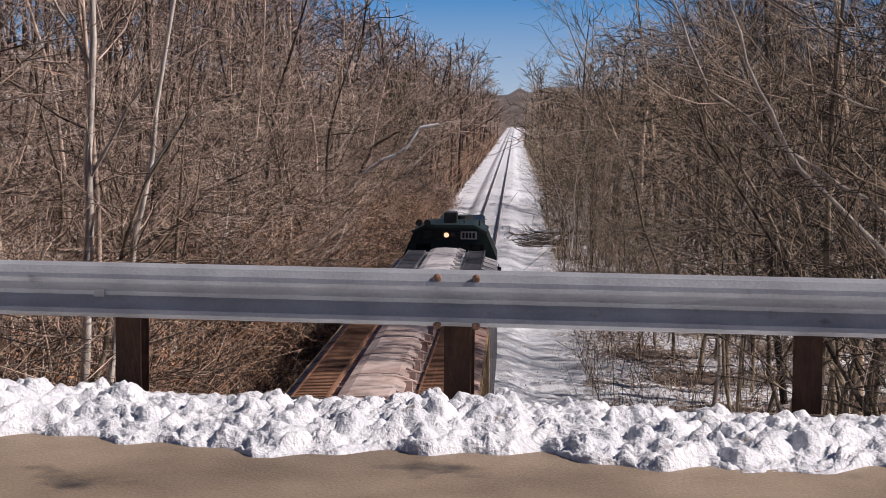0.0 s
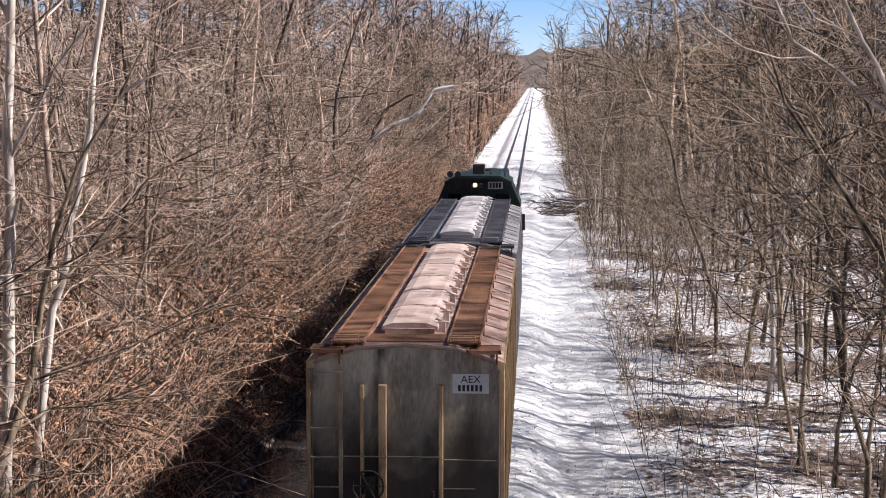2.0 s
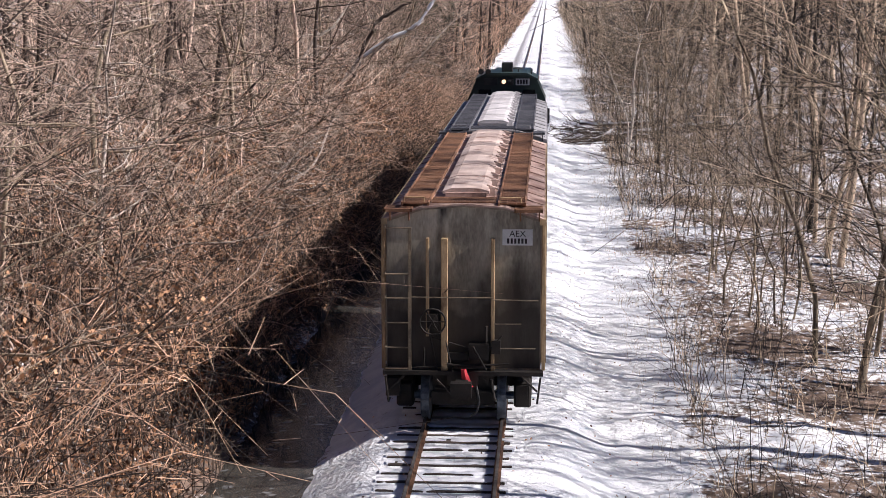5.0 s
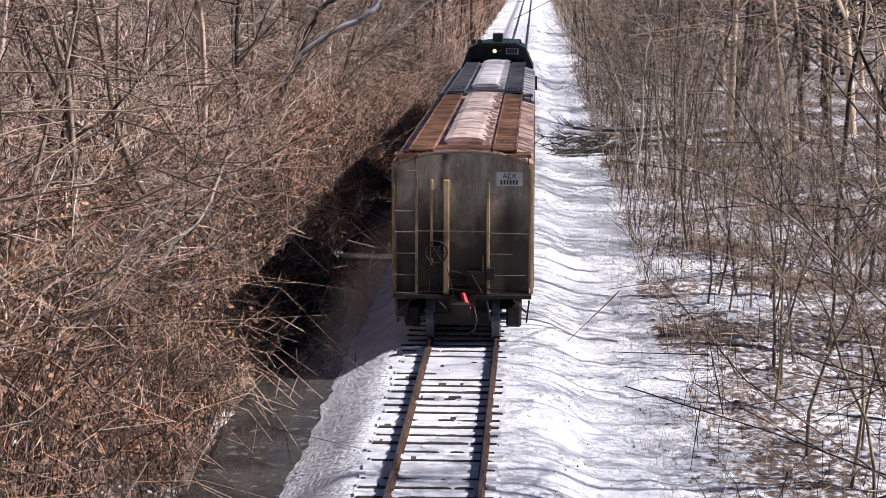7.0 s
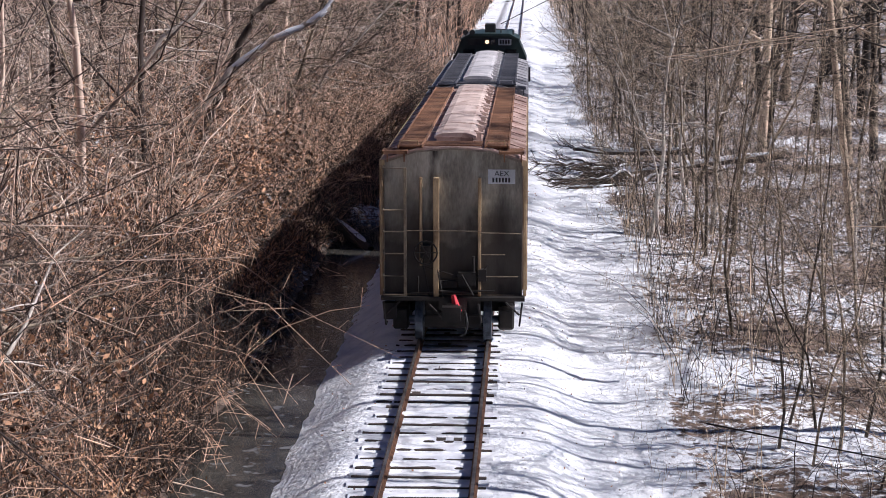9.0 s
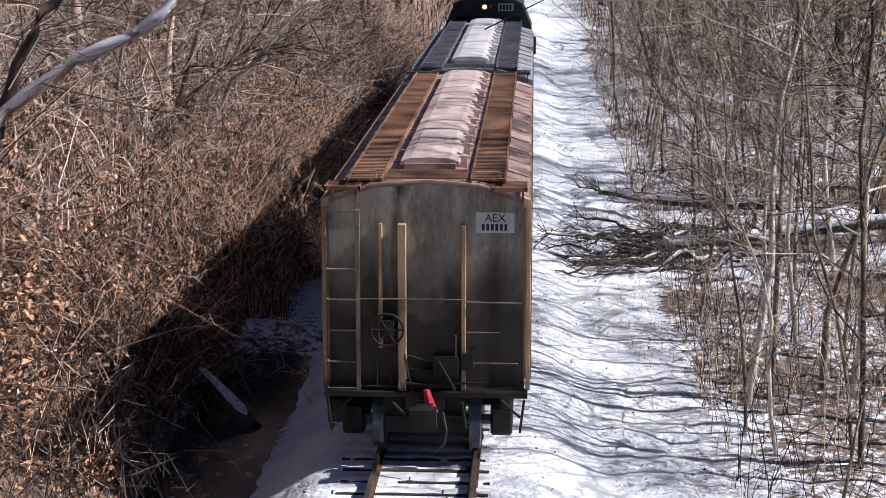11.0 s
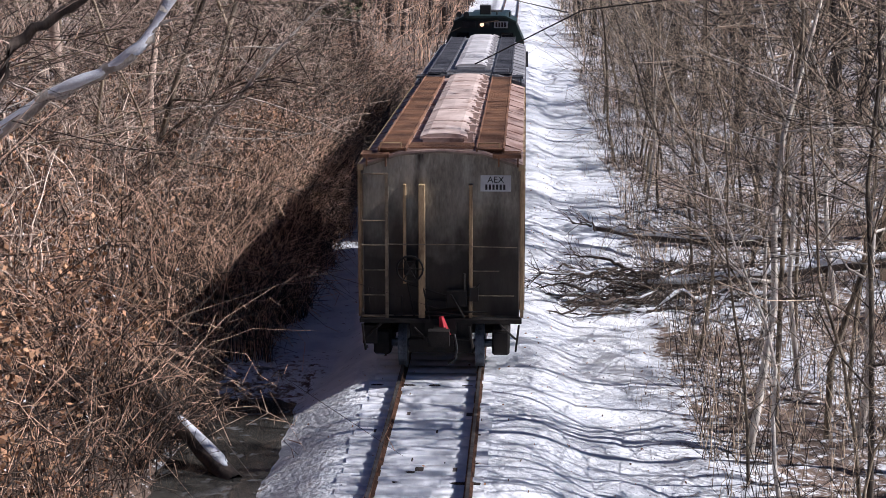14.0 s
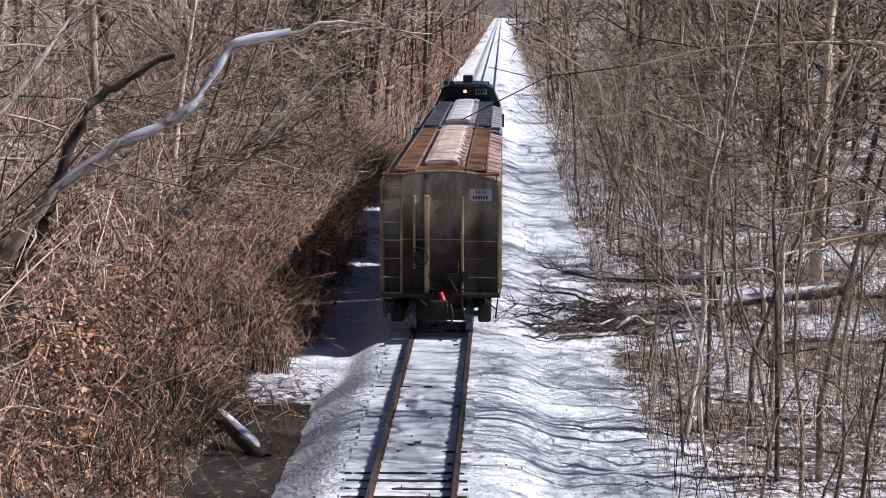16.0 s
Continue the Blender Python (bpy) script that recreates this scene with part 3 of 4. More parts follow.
    for p, q, r in (((-0.9, -0.12, 1.12), (0.9, -0.12, 1.2), 0.018), ((0.3, -0.18, 1.25), (0.75, -0.1, 1.75), 0.014), ((-0.2, -0.2, 1.05), (-0.34, -0.12, 1.7), 0.016), ((0.45, -0.16, 1.62), (0.45, -0.16, 1.95), 0.03), ((-0.5, -0.24, 0.9), (-0.2, -0.24, 0.6), 0.025), ((0.55, -0.22, 0.92), (0.62, -0.22, 0.5), 0.025), ((-0.75, -0.1, 1.1), (-0.75, -0.1, 1.5), 0.02)):
        bm = bmesh.new()
        rod(bm, p, q, r, 6)
        part("brake_rod", bm, M["under"], car)
    # platform, sill, stirrups
    part("end_sill", boxes((-HALF, HALF, -0.2, 0.1, SILL - 0.08, SILL), (-0.3, 0.3, -0.2, 0.6, 0.78, SILL - 0.08)), M["under"], car)
    for s in (-1, 1):
        bm = bmesh.new()
        rod(bm, (s * 1.50, -0.2, SILL - 0.1), (s * 1.44, -0.2, 0.45), 0.02, 6)
        rod(bm, (s * 1.14, -0.2, SILL - 0.1), (s * 1.44, -0.2, 0.68), 0.02, 6)
        rod(bm, (s * 1.44, -0.2, 0.45), (s * 1.44, 0.1, 0.45), 0.02, 6)
        part("step_stirrup", bm, M["under"], car)
    part("step_box", soft_box(-1.5, -1.22, -0.15, 0.1, 0.55, SILL - 0.14, 0.015), M["under"], car)
    bm = boxes((-0.35, 0.35, 0.3, L - 0.3, 0.72, SILL))
    for c in (0.22, 0.5, 0.78):
        y = c * L
        lo, hi = [(-0.5, y - 0.5, 0.3), (0.5, y - 0.5, 0.3), (0.5, y + 0.5, 0.3), (-0.5, y + 0.5, 0.3)], [(-1.4, y - 2, SILL), (1.4, y - 2, SILL), (1.4, y + 2, SILL), (-1.4, y + 2, SILL)]
        a, b = [bm.verts.new(p) for p in lo], [bm.verts.new(p) for p in hi]
        for k in range(4):
            bm.faces.new((a[k], a[(k + 1) % 4], b[(k + 1) % 4], b[k]))
        bm.faces.new(a[::-1])
    part("discharge_chutes", bm, M["under"], car)
    # ribs of both sides
    for s in (-1, 1):
        for k in range(18):
            y = 0.5 + k * (L - 1.0) / 17
            part("side_rib", boxes((min(s * (HALF - 0.05), s * (HALF + 0.05)), max(s * (HALF - 0.05), s * (HALF + 0.05)), y - 0.035, y + 0.035, SILL + 0.05, EAVE - 0.1)), post, body)
        part("side_rail", boxes((min(s * (HALF - 0.08), s * (HALF + 0.03)), max(s * (HALF - 0.08), s * (HALF + 0.03)), -0.05, L + 0.05, EAVE - 0.1, EAVE + 0.015)), post, body)
    # roof sheets
    bm = bmesh.new()
    prism(bm, [(-HALF, EAVE - 0.02), (-0.8, EAVE + 0.215), (0, EAVE + 0.275), (0.8, EAVE + 0.215), (HALF, EAVE - 0.02), (HALF, EAVE + 0.02), (0.8, EAVE + 0.25), (0, EAVE + 0.31), (-0.8, EAVE + 0.25), (-HALF, EAVE + 0.02)], "y", -0.04, L + 0.04)
    roof_ob = part("roof", bm, roof, car)
    for k in range(12):
        y = 0.7 + k * (L - 1.4) / 11
        bm = bmesh.new()
        prism(bm, [(-HALF + 0.02, EAVE + 0.01), (-0.8, EAVE + 0.245), (0.8, EAVE + 0.245), (HALF - 0.02, EAVE + 0.01), (HALF - 0.02, EAVE + 0.045), (0.8, EAVE + 0.275), (-0.8, EAVE + 0.275), (-HALF + 0.02, EAVE + 0.045)], "y", y - 0.03, y + 0.03)
        part("roof_seam", bm, roof, roof_ob)
    # running boards: grating between two angles
    for s in (-1, 1):
        x0, x1 = sorted((s * 0.66, s * 1.20))
        zb = EAVE + 0.31
        rb = part("running_board", boxes((x0, x0 + 0.03, 0.0, L, zb - 0.05, zb + 0.02), (x1 - 0.03, x1, 0.0, L, zb - 0.05, zb + 0.02), (x0 + 0.17, x0 + 0.185, 0, L, zb - 0.03, zb), (x0 + 0.35, x0 + 0.365, 0, L, zb - 0.03, zb)), grate, car)
        bars = [(x0 + 0.03, x1 - 0.03, 0.05 + k * 0.15, 0.05 + k * 0.15 + 0.08, zb - 0.025, zb + 0.006) for k in range(int((L - 0.1) / 0.15))]
        tagged(part("grating", boxes(*bars), grate, rb), kind="stuff")
        for k in range(10):
            y = 0.3 + k * (L - 0.6) / 9
            part("bracket", boxes((x0, x1, y - 0.03, y + 0.03, EAVE + 0.1, zb - 0.052)), grate, rb)
        bm = bmesh.new()
        ya, yb, xa, xb = 0.1, 0.35, x0 + 0.05, x1 - 0.1
        for p, q in (((xa, ya, zb), (xa, ya, zb + 0.1)), ((xa, ya, zb + 0.1), (xb, ya, zb + 0.1)), ((xb, ya, zb + 0.1), (xb, ya, zb))):
            rod(bm, p, q, 0.012, 5)
        part("roof_grab_iron", bm, post, rb)
    tagged(part("end_walkway", boxes(*[(-0.62, 0.62, 0.04 + k * 0.09, 0.09 + k * 0.09, EAVE + 0.31, EAVE + 0.335) for k in range(9)]), grate, car), kind="stuff")
    for s in (-1, 1):
        x0, x1 = sorted((s * 0.98, s * (HALF - 0.03)))
        eb = part("end_running_board", boxes((x0, x1, 0.42, 0.45, EAVE + 0.155, EAVE + 0.218), (x0, x1, -0.15, -0.12, EAVE + 0.155, EAVE + 0.218), (x0, x0 + 0.03, -0.15, 0.45, EAVE + 0.155, EAVE + 0.218), (x1 - 0.03, x1, -0.15, 0.45, EAVE + 0.155, EAVE + 0.218)), grate, car)
        tagged(part("grating", boxes(*[(x0 + 0.03, x1 - 0.03, -0.1 + k * 0.085, -0.045 + k * 0.085, EAVE + 0.185, EAVE + 0.213) for k in range(6)]), grate, eb), kind="stuff")
        for x in (x0 + 0.1, x0 + 0.46):
            part("bracket", boxes((x, x + 0.03, -0.1, 0.0, EAVE - 0.02, EAVE + 0.154)), grate, eb)
    # brake beams, with dark plates added to fill in the shade between the wheels
    for y in (0.05, L - 0.15):
        bm = boxes((-0.62, 0.62, y, y + 0.12, 0.34, 0.60), (-0.25, 0.25, y - 0.1, y + 0.1, 0.40, 0.72), (-0.60, 0.60, y + 0.04, y + 0.16, 0.60, 0.97))
        rod(bm, (-0.55, y - 0.05, 0.7), (0.55, y - 0.05, 0.62), 0.03, 6)
        part("brake_beam_and_shade_fill", bm, M["under"], car)
    # trough hatch in sections, with clamps
    n, y = 6, 1.0
    step = (L - 2.0) / n
    part("hatch_coaming", boxes((-0.40, 0.40, 0.95, L - 0.95, EAVE + 0.25, EAVE + 0.40)), roof, car)
    for k in range(n):
        a, b = y + k * step + 0.03, y + (k + 1) * step - 0.03
        bm = bmesh.new()
        prism(bm, [(-0.46, EAVE + 0.36), (0.46, EAVE + 0.36), (0.46, EAVE + 0.42), (0.3, EAVE + 0.475), (0, EAVE + 0.49), (-0.3, EAVE + 0.475), (-0.46, EAVE + 0.42)], "y", a, b)
        h = part("hatch_cover", bm, hatch, car)
        for j in (0.2, 0.8):
            yy = a + (b - a) * j
            bm = boxes((0.44, 0.56, yy - 0.07, yy + 0.07, EAVE + 0.26, EAVE + 0.46))
            rod(bm, (0.40, yy, EAVE + 0.5), (0.62, yy, EAVE + 0.42), 0.022, 6)
            part("hatch_clamp", bm, hatch, h)
    # number board on the end
    plate = part("lettered_panel", boxes((0.75, 1.33, 0.018, 0.03, 3.50, 3.81)), M["white_plate"], car, "white panel with black lettering")
    cu = bpy.data.curves.new("lettering", "FONT")
    cu.body, cu.size, cu.align_x, cu.extrude = "AEX", 0.17, "CENTER", 0.002
    tmp = new("lettering_source", cu)
    me = bpy.data.meshes.new_from_object(tmp.evaluated_get(bpy.context.evaluated_depsgraph_get()))
    bpy.data.objects.remove(tmp)
    bpy.data.curves.remove(cu)
    me.materials.append(M["black"])
    t = new("lettering", me)
    t.parent = plate
    t.matrix_local = pose(1.04, 0.014, 3.67, 90)
    part("number_bars", boxes(*[(0.84 + k * 0.068, 0.882 + k * 0.068, 0.012, 0.017, 3.535, 3.635) for k in range(6)]), M["black"], plate)
    coupler(car, -0.25, -1)
    coupler(car, L + 0.25, 1)
    for y in (1.3, L - 1.3):
        bogie(car, y)
    sets = [wheelset(car, y + d) for y in (1.3, L - 1.3) for d in (-0.88, 0.88)]
    return car, sets


def loco_build():
    loco = new("locomotive")
    tagged(loco, "dark green diesel locomotive with a lit headlight", "locomotive")
    part("underframe", boxes((-1.5, 1.5, 0.0, 16.0, 1.0, 1.55), (-1.1, 1.1, 5.5, 10.5, 0.35, 1.0)), M["under"], loco)
    # cab next to the wagons: slanted upper corners
    prof = [(-1.52, 1.55), (1.52, 1.55), (1.52, 3.95), (1.16, 4.78), (0.75, 4.92), (-0.75, 4.92), (-1.16, 4.78), (-1.52, 3.95)]
    bm = bmesh.new()
    prism(bm, prof, "y", 0.9, 3.6)
    cab = part("cab", bm, M["loco_green"], loco)
    bm = bmesh.new()
    prism(bm, [(-1.22, 4.72), (-0.78, 4.91), (0.78, 4.91), (1.22, 4.72), (1.22, 4.78), (0.78, 5.0), (-0.78, 5.0), (-1.22, 4.78)], "y", 0.75, 3.75)
    part("cab_roof", bm, M["loco_roof"], loco)
    for x0, x1 in ((-1.1, -0.62), (0.62, 1.1)):
        part("cab_window", boxes((x0, x1, 0.885, 0.9, 3.7, 4.35)), M["glass"], cab)
    hl = part("headlight_box", soft_box(-0.28, 0.28, 0.80, 0.9, 4.52, 4.80, 0.02), M["black"], cab)
    for x in (-0.11, 0.11):
        bm = bmesh.new()
        rod(bm, (x, 0.80, 4.66), (x, 0.785, 4.66), 0.08, 14)
        part("headlight", bm, M["lamp"] if x < 0 else M["glass"], hl, "lit orange-white headlight" if x < 0 else "")
    for s in (-1, 1):
        nb = part("number_board", soft_box(s * 0.62 - 0.27, s * 0.62 + 0.27, 0.84, 0.9, 4.52, 4.78, 0.01), M["white_plate"] if s > 0 else M["black"], cab)
        if s > 0:
            part("number_bars", boxes(*[(0.41 + k * 0.11, 0.485 + k * 0.11, 0.832, 0.838, 4.56, 4.74) for k in range(4)]), M["black"], nb)
    part("roof_unit", soft_box(-0.22, 0.22, 1.7, 2.2, 4.98, 5.36, 0.03), M["black"], loco, "black box on the cab roof")
    for x in (-1.0, -0.72):
        bm = bmesh.new()
        rod(bm, (x, 0.7, 5.05), (x, 1.1, 5.05), 0.11, 12, 0.03)
        rod(bm, (x, 1.0, 4.75), (x, 1.0, 5.05), 0.02, 6)
        part("horn", bm, M["black"], loco)
    for x in (0.45, 0.95):
        bm = bmesh.new()
        rod(bm, (x, 1.6, 4.85), (x, 1.6, 5.1), 0.03, 6)
        part("aerial", bm, M["black"], loco)
    # low nose towards the wagons, long hood beyond
    part("nose", soft_box(-0.95, 0.95, 0.0, 0.9, 1.55, 3.0, 0.06), M["loco_green"], loco)
    hood = part("hood", soft_box(-0.9, 0.9, 3.6, 15.8, 1.55, 4.5, 0.08), M["loco_green"], loco)
    for y in (6, 9, 12.5):
        bm = bmesh.new()
        rod(bm, (0, y, 4.49), (0, y, 4.65), 0.5, 16)
        part("roof_fan", bm, M["black"], hood)
    for s in (-1, 1):
        bm = bmesh.new()
        for k in range(9):
            rod(bm, (s * 1.48, 3.8 + k * 1.45, 1.55), (s * 1.48, 3.8 + k * 1.45, 2.5), 0.018, 5)
        rod(bm, (s * 1.48, 3.8, 2.5), (s * 1.48, 15.4, 2.5), 0.018, 5)
        part("handrail", bm, M["under"], loco)
        part("mirror", soft_box(min(s * 1.55, s * 1.68), max(s * 1.55, s * 1.68), 1.2, 1.28, 3.0, 3.6, 0.01), M["black"], cab)
    coupler(loco, -0.05, -1)
    for y in (3.0, 13.0):
        bogie(loco, y)
        for d in (-0.88, 0.88):
            wheelset(loco, y + d)
    return loco


rear_car, rear_sets = hopper_car("rust-stained tan and olive covered hopper wagon", M["end_olive"], M["side_tan"], M["roof_rust"], M["hatch_rust"], M["grate_rust"], M["post_gold"])
bm = bmesh.new()
for p, q in (((0.02, -0.35, 1.14), (0.1, -0.36, 0.78)),):
    rod(bm, p, q, 0.05, 5, 0.11)
part("marker_flag", bm, M["red"], rear_car, "bright red rear marker flag")
front_car, _ = hopper_car("faded grey covered hopper wagon with pale hatches", M["roof_grey"], M["roof_grey"], M["roof_grey"], M["hatch_grey"], M["grate_grey"], M["roof_grey"])
loco = loco_build()
PITCH = LENGTH + 1.3


# ---- woods ----
def bent(start, way, length, k, wobble, rise):
    """A branch's path of k points that wanders and bends upwards."""
    p, d, out = np.array(start, float), np.array(way, float), []
    for _ in range(k):
        out.append(p.copy())
        p = p + d * length / (k - 1)
        d = d + rng.normal(0, wobble, 3) + np.array([0, 0, rise])
        d /= np.linalg.norm(d)
    return np.array(out)


def grow(height, r0, lean, limbs, subs, twigs, low=0.25, spread=0.36, wob=0.05, thin=0.005, rise=(0.1, 1.0)):
    """A bare tree: the trunk with its limbs, and the fine branches and twigs. Returns two (verts, quads)."""
    trunk = bent((0, 0, -0.2), (lean[0], lean[1], 1), height, 9, wob, 0.02)
    wood = [tubes([trunk], [r0 * np.linspace(1, 0.15, 9)], 5)]
    p1, p2, r1, r2, limb_paths, limb_r = [], [], [], [], [], []
    for i in range(limbs):
        f = low + (0.97 - low) * (i + rng.uniform(0, 1)) / limbs
        j = f * 8
        a = int(j)
        base = trunk[a] * (1 - j + a) + trunk[min(a + 1, 8)] * (j - a)
        az = i * 2.4 + rng.uniform(-0.6, 0.6)
        el = rng.uniform(*rise)
        ln = height * spread * (1.12 - f) * rng.uniform(0.6, 1.3) + 0.6
        path = bent(base, (math.cos(az) * math.cos(el), math.sin(az) * math.cos(el), math.sin(el)), ln, 5, 0.2, 0.05)
        rr = r0 * (1 - 0.8 * f) * rng.uniform(0.3, 0.5)
        limb_paths.append(path)
        limb_r.append(np.maximum(rr * np.linspace(1, 0.25, 5), thin * 1.3))
        for s in range(subs):
            g = rng.uniform(0.15, 1.0) * 3.99
            k = int(g)
            q = path[k] * (1 - g + k) + path[k + 1] * (g - k)
            d = path[-1] - path[0]
            d = d / np.linalg.norm(d) + rng.normal(0, 0.65, 3)
            d /= np.linalg.norm(d)
            sp = bent(q, d, ln * rng.uniform(0.25, 0.6) + 0.3, 3, 0.25, 0.03)
            p1.append(sp)
            r1.append(np.maximum(rr * 0.4 * np.linspace(1, 0.4, 3), thin))
            for w in range(twigs):
                b = sp[rng.integers(0, 2)] + (sp[1] - sp[0]) * rng.uniform(0, 1)
                dd = d + rng.normal(0, 0.7, 3)
                dd *= rng.uniform(0.3, 1.0) / np.linalg.norm(dd)
                p2.append(np.array([b, b + dd]))
                r2.append(np.array([thin, thin * 0.6]))
    wood.append(tubes(limb_paths, limb_r, 4))
    fine = [tubes(p1, r1, 3)]
    if p2:
        fine.append(tubes(p2, r2, 3))
    return joined(wood), joined(fine)


def bare_tree(name, wood, fine, bark, twig, label):
    t = new(name)
    tagged(t, label, "tree", "bare trees")
    for nm, g, m in (("trunk", wood, bark), ("crown", fine, twig)):
        o = new(nm, raw_mesh(nm, *g, m, True))
        o.parent = t
    return t


def place(thing, x, y, size, turn, first):
    m = Matrix.LocRotScale((x, y, float(ground_z(np.array(x), np.array(y)))), Euler((0, 0, turn)), None)
    c = thing if first else copy_thing(thing, m)
    c.matrix_basis = m
    c.scale = (size, size, size)
    return c


HIGH = [grow(rng.uniform(10, 15), rng.uniform(0.045, 0.09), rng.normal(0, 0.11, 2), 18, 6, 4, low=rng.uniform(0.10, 0.36), spread=0.26, wob=0.14) for _ in range(8)]
BROAD = [grow(rng.uniform(8, 13), rng.uniform(0.06, 0.11), rng.normal(0, 0.2, 2), 20, 7, 5, low=rng.uniform(0.04, 0.12), spread=0.42, wob=0.17, thin=0.007, rise=(-0.25, 0.6)) for _ in range(7)]
LOW = [grow(rng.uniform(11, 17), rng.uniform(0.05, 0.11), rng.normal(0, 0.1, 2), 13, 4, 3, wob=0.1, low=rng.uniform(0.1, 0.35), thin=0.009) for _ in range(5)]
FAR = [grow(rng.uniform(11, 16), rng.uniform(0.12, 0.2), rng.normal(0, 0.07, 2), 12, 4, 2, low=rng.uniform(0.05, 0.3), thin=0.022) for _ in range(4)]


def plant_trees():
    for side in (-1, 1):
        spots = []
        while len(spots) < (84 if side < 0 else 160):
            y = 18 + 150 * rng.uniform(0, 1)
            x = 4.9 + abs(rng.normal(0, 1)) * 3.6 if side > 0 else -(7.0 + abs(rng.normal(0, 1)) * 5)
            if side > 0 and y < 104:
                x += 1.2 if y > 66 else 3.2
            if all((x - a) ** 2 + (y - b) ** 2 > 0.5 for a, b in spots) and not (x < 7 and side > 0 and 119 < y < 126) and not (side < 0 and x > -10 and 88 < y < 120):
                spots.append((x, y))
        proto = []
        for w, f in (BROAD if side < 0 else HIGH):
            pale = len(proto) in ((2, 5) if side < 0 else (2,))
            bark, label = (M["bark_pale"], "bare tree with pale sunlit bark") if pale else (M["bark_grey"], "slender leafless grey-brown tree in the woods")
            proto.append([bare_tree("bare_tree", w, f, bark, M["twig"] if side < 0 else M["twig_right"], label), True])
        for i, (x, y) in enumerate(spots):
            p = proto[i % len(proto)]
            place(p[0], x, y, rng.uniform(0.55, 1.15) if side < 0 or y > 106 else rng.uniform(0.9, 1.3) if y < 66 else rng.uniform(0.42, 0.62), rng.uniform(0, 6.28), p[1])
            p[1] = False
    # the woods behind, too many to count
    for name, side, m in (("far_woods", -1, M["twig"]), ("far_woods", 1, M["twig_right"])):
        pieces = []
        for k in range(380 if side < 0 else 300):
            if k < 280:  # beside and behind the nearer trees
                y = 22 + 250 * rng.uniform(0, 1) ** 0.9
                near, wide, pool = ((8.5 if side < 0 else 11) if y < 170 else 6.0), 4 + y * 0.30, LOW if y < 120 else FAR
            else:
                y = 200 + 620 * rng.uniform(0, 1) ** 1.3
                near, wide, pool = 5.2, 12, FAR
            x = side * (near + wide * rng.uniform(0, 1) ** 1.2)
            w, f = pool[rng.integers(0, len(pool))]
            a, s = rng.uniform(0, 6.28), rng.uniform(0.75, 1.25) * (1.25 if side < 0 else 1.22)
            c, sn = math.cos(a) * s, math.sin(a) * s
            rot = np.array([[c, sn, 0], [-sn, c, 0], [0, 0, s]])
            base = np.array([x, y, float(ground_z(np.array(x), np.array(y)))])
            for v, q in (w, f):
                pieces.append((v @ rot + base, q))
        tagged(new(name, raw_mesh(name, *joined(pieces), m)), "dense leafless grey-brown woods beside the railway", "woods", kind="stuff")


plant_trees()


def stems(bx, by, bz, h, lean, r, k=5, curl=0.35, wild=0.6):
    """Many arching stems at once from base arrays."""
    n = len(bx)
    t = np.linspace(0, 1, k)[None, :]
    az = rng.uniform(0, 2 * math.pi, n)
    sp = rng.uniform(0.1, wild, n)
    dx = (np.cos(az) * sp + lean)[:, None] * h[:, None]
    dy = (np.sin(az) * sp)[:, None] * h[:, None]
    x = bx[:, None] + dx * t ** 1.6 + rng.normal(0, 0.055, (n, k)) * h[:, None] * t
    y = by[:, None] + dy * t ** 1.4 + rng.normal(0, 0.055, (n, k)) * h[:, None] * t
    z = bz[:, None] - 0.05 + h[:, None] * (t - curl * rng.uniform(0, 1, n)[:, None] * t ** 3)
    return np.stack([x, y, z], -1), r[:, None] * np.linspace(1, 0.3, k)[None, :]


def side_twigs(paths, count, length, thick=0.006):
    n, k, _ = paths.shape
    i, j = rng.integers(0, n, count), rng.integers(1, k, count)
    b = paths[i, j] + (paths[i, j - 1] - paths[i, j]) * rng.uniform(0, 1, (count, 1))
    d = rng.normal(0, 1, (count, 3)) + np.array([0, 0, 0.3])
    d /= np.linalg.norm(d, axis=1, keepdims=True)
    ln = length * rng.uniform(0.4, 1.3, (count, 1))
    p = np.stack([b, b + d * ln], 1)
    return p, np.tile(np.array([[thick, thick * 0.6]]), (count, 1))


def thicket(name, label, xs, ys, hs, lean, material, twigs, tl, r=(0.004, 0.012), curl=0.35, wild=0.6):
    bz = ground_z(xs, ys)
    p, rad = stems(xs, ys, bz, hs, lean, rng.uniform(*r, len(xs)), 5, curl, wild)
    tp, tr = side_twigs(p, twigs, tl, r[0])
    v, q = joined([tubes(p, rad, 3), tubes(tp, tr, 3)])
    return p, tagged(new(name, raw_mesh(name, v, q, material)), label, "brush", kind="stuff")


def clumpy(n, y0, y1, step, seed):
    """Positions along the track, gathered in clumps."""
    c = rng.uniform(y0, y1, int((y1 - y0) / step))
    return np.clip(c[rng.integers(0, len(c), n)] + rng.normal(0, 0.8, n), y0, y1)


n = 14000
cl = 330
cly, clx, clh = rng.uniform(10, 185, cl), -4.9 - 6.0 * rng.uniform(0, 1, cl) ** 1.2, rng.uniform(0.35, 1.5, cl)
pick = rng.integers(0, cl, n)
ly = cly[pick] + rng.normal(0, 0.75, n)
lx = np.minimum(clx[pick] + rng.normal(0, 0.5, n), np.where(ly > 116, -4.0, -4.7) + 0.3 * np.sin(ly * 0.9))
lh = (0.9 + 3.3 * rng.uniform(0, 1, n) ** 1.2) * clh[pick] * np.interp(lx, [-11, -6.3, -5.2, -4.5], [1.2, 1.1, 0.75, 0.4])
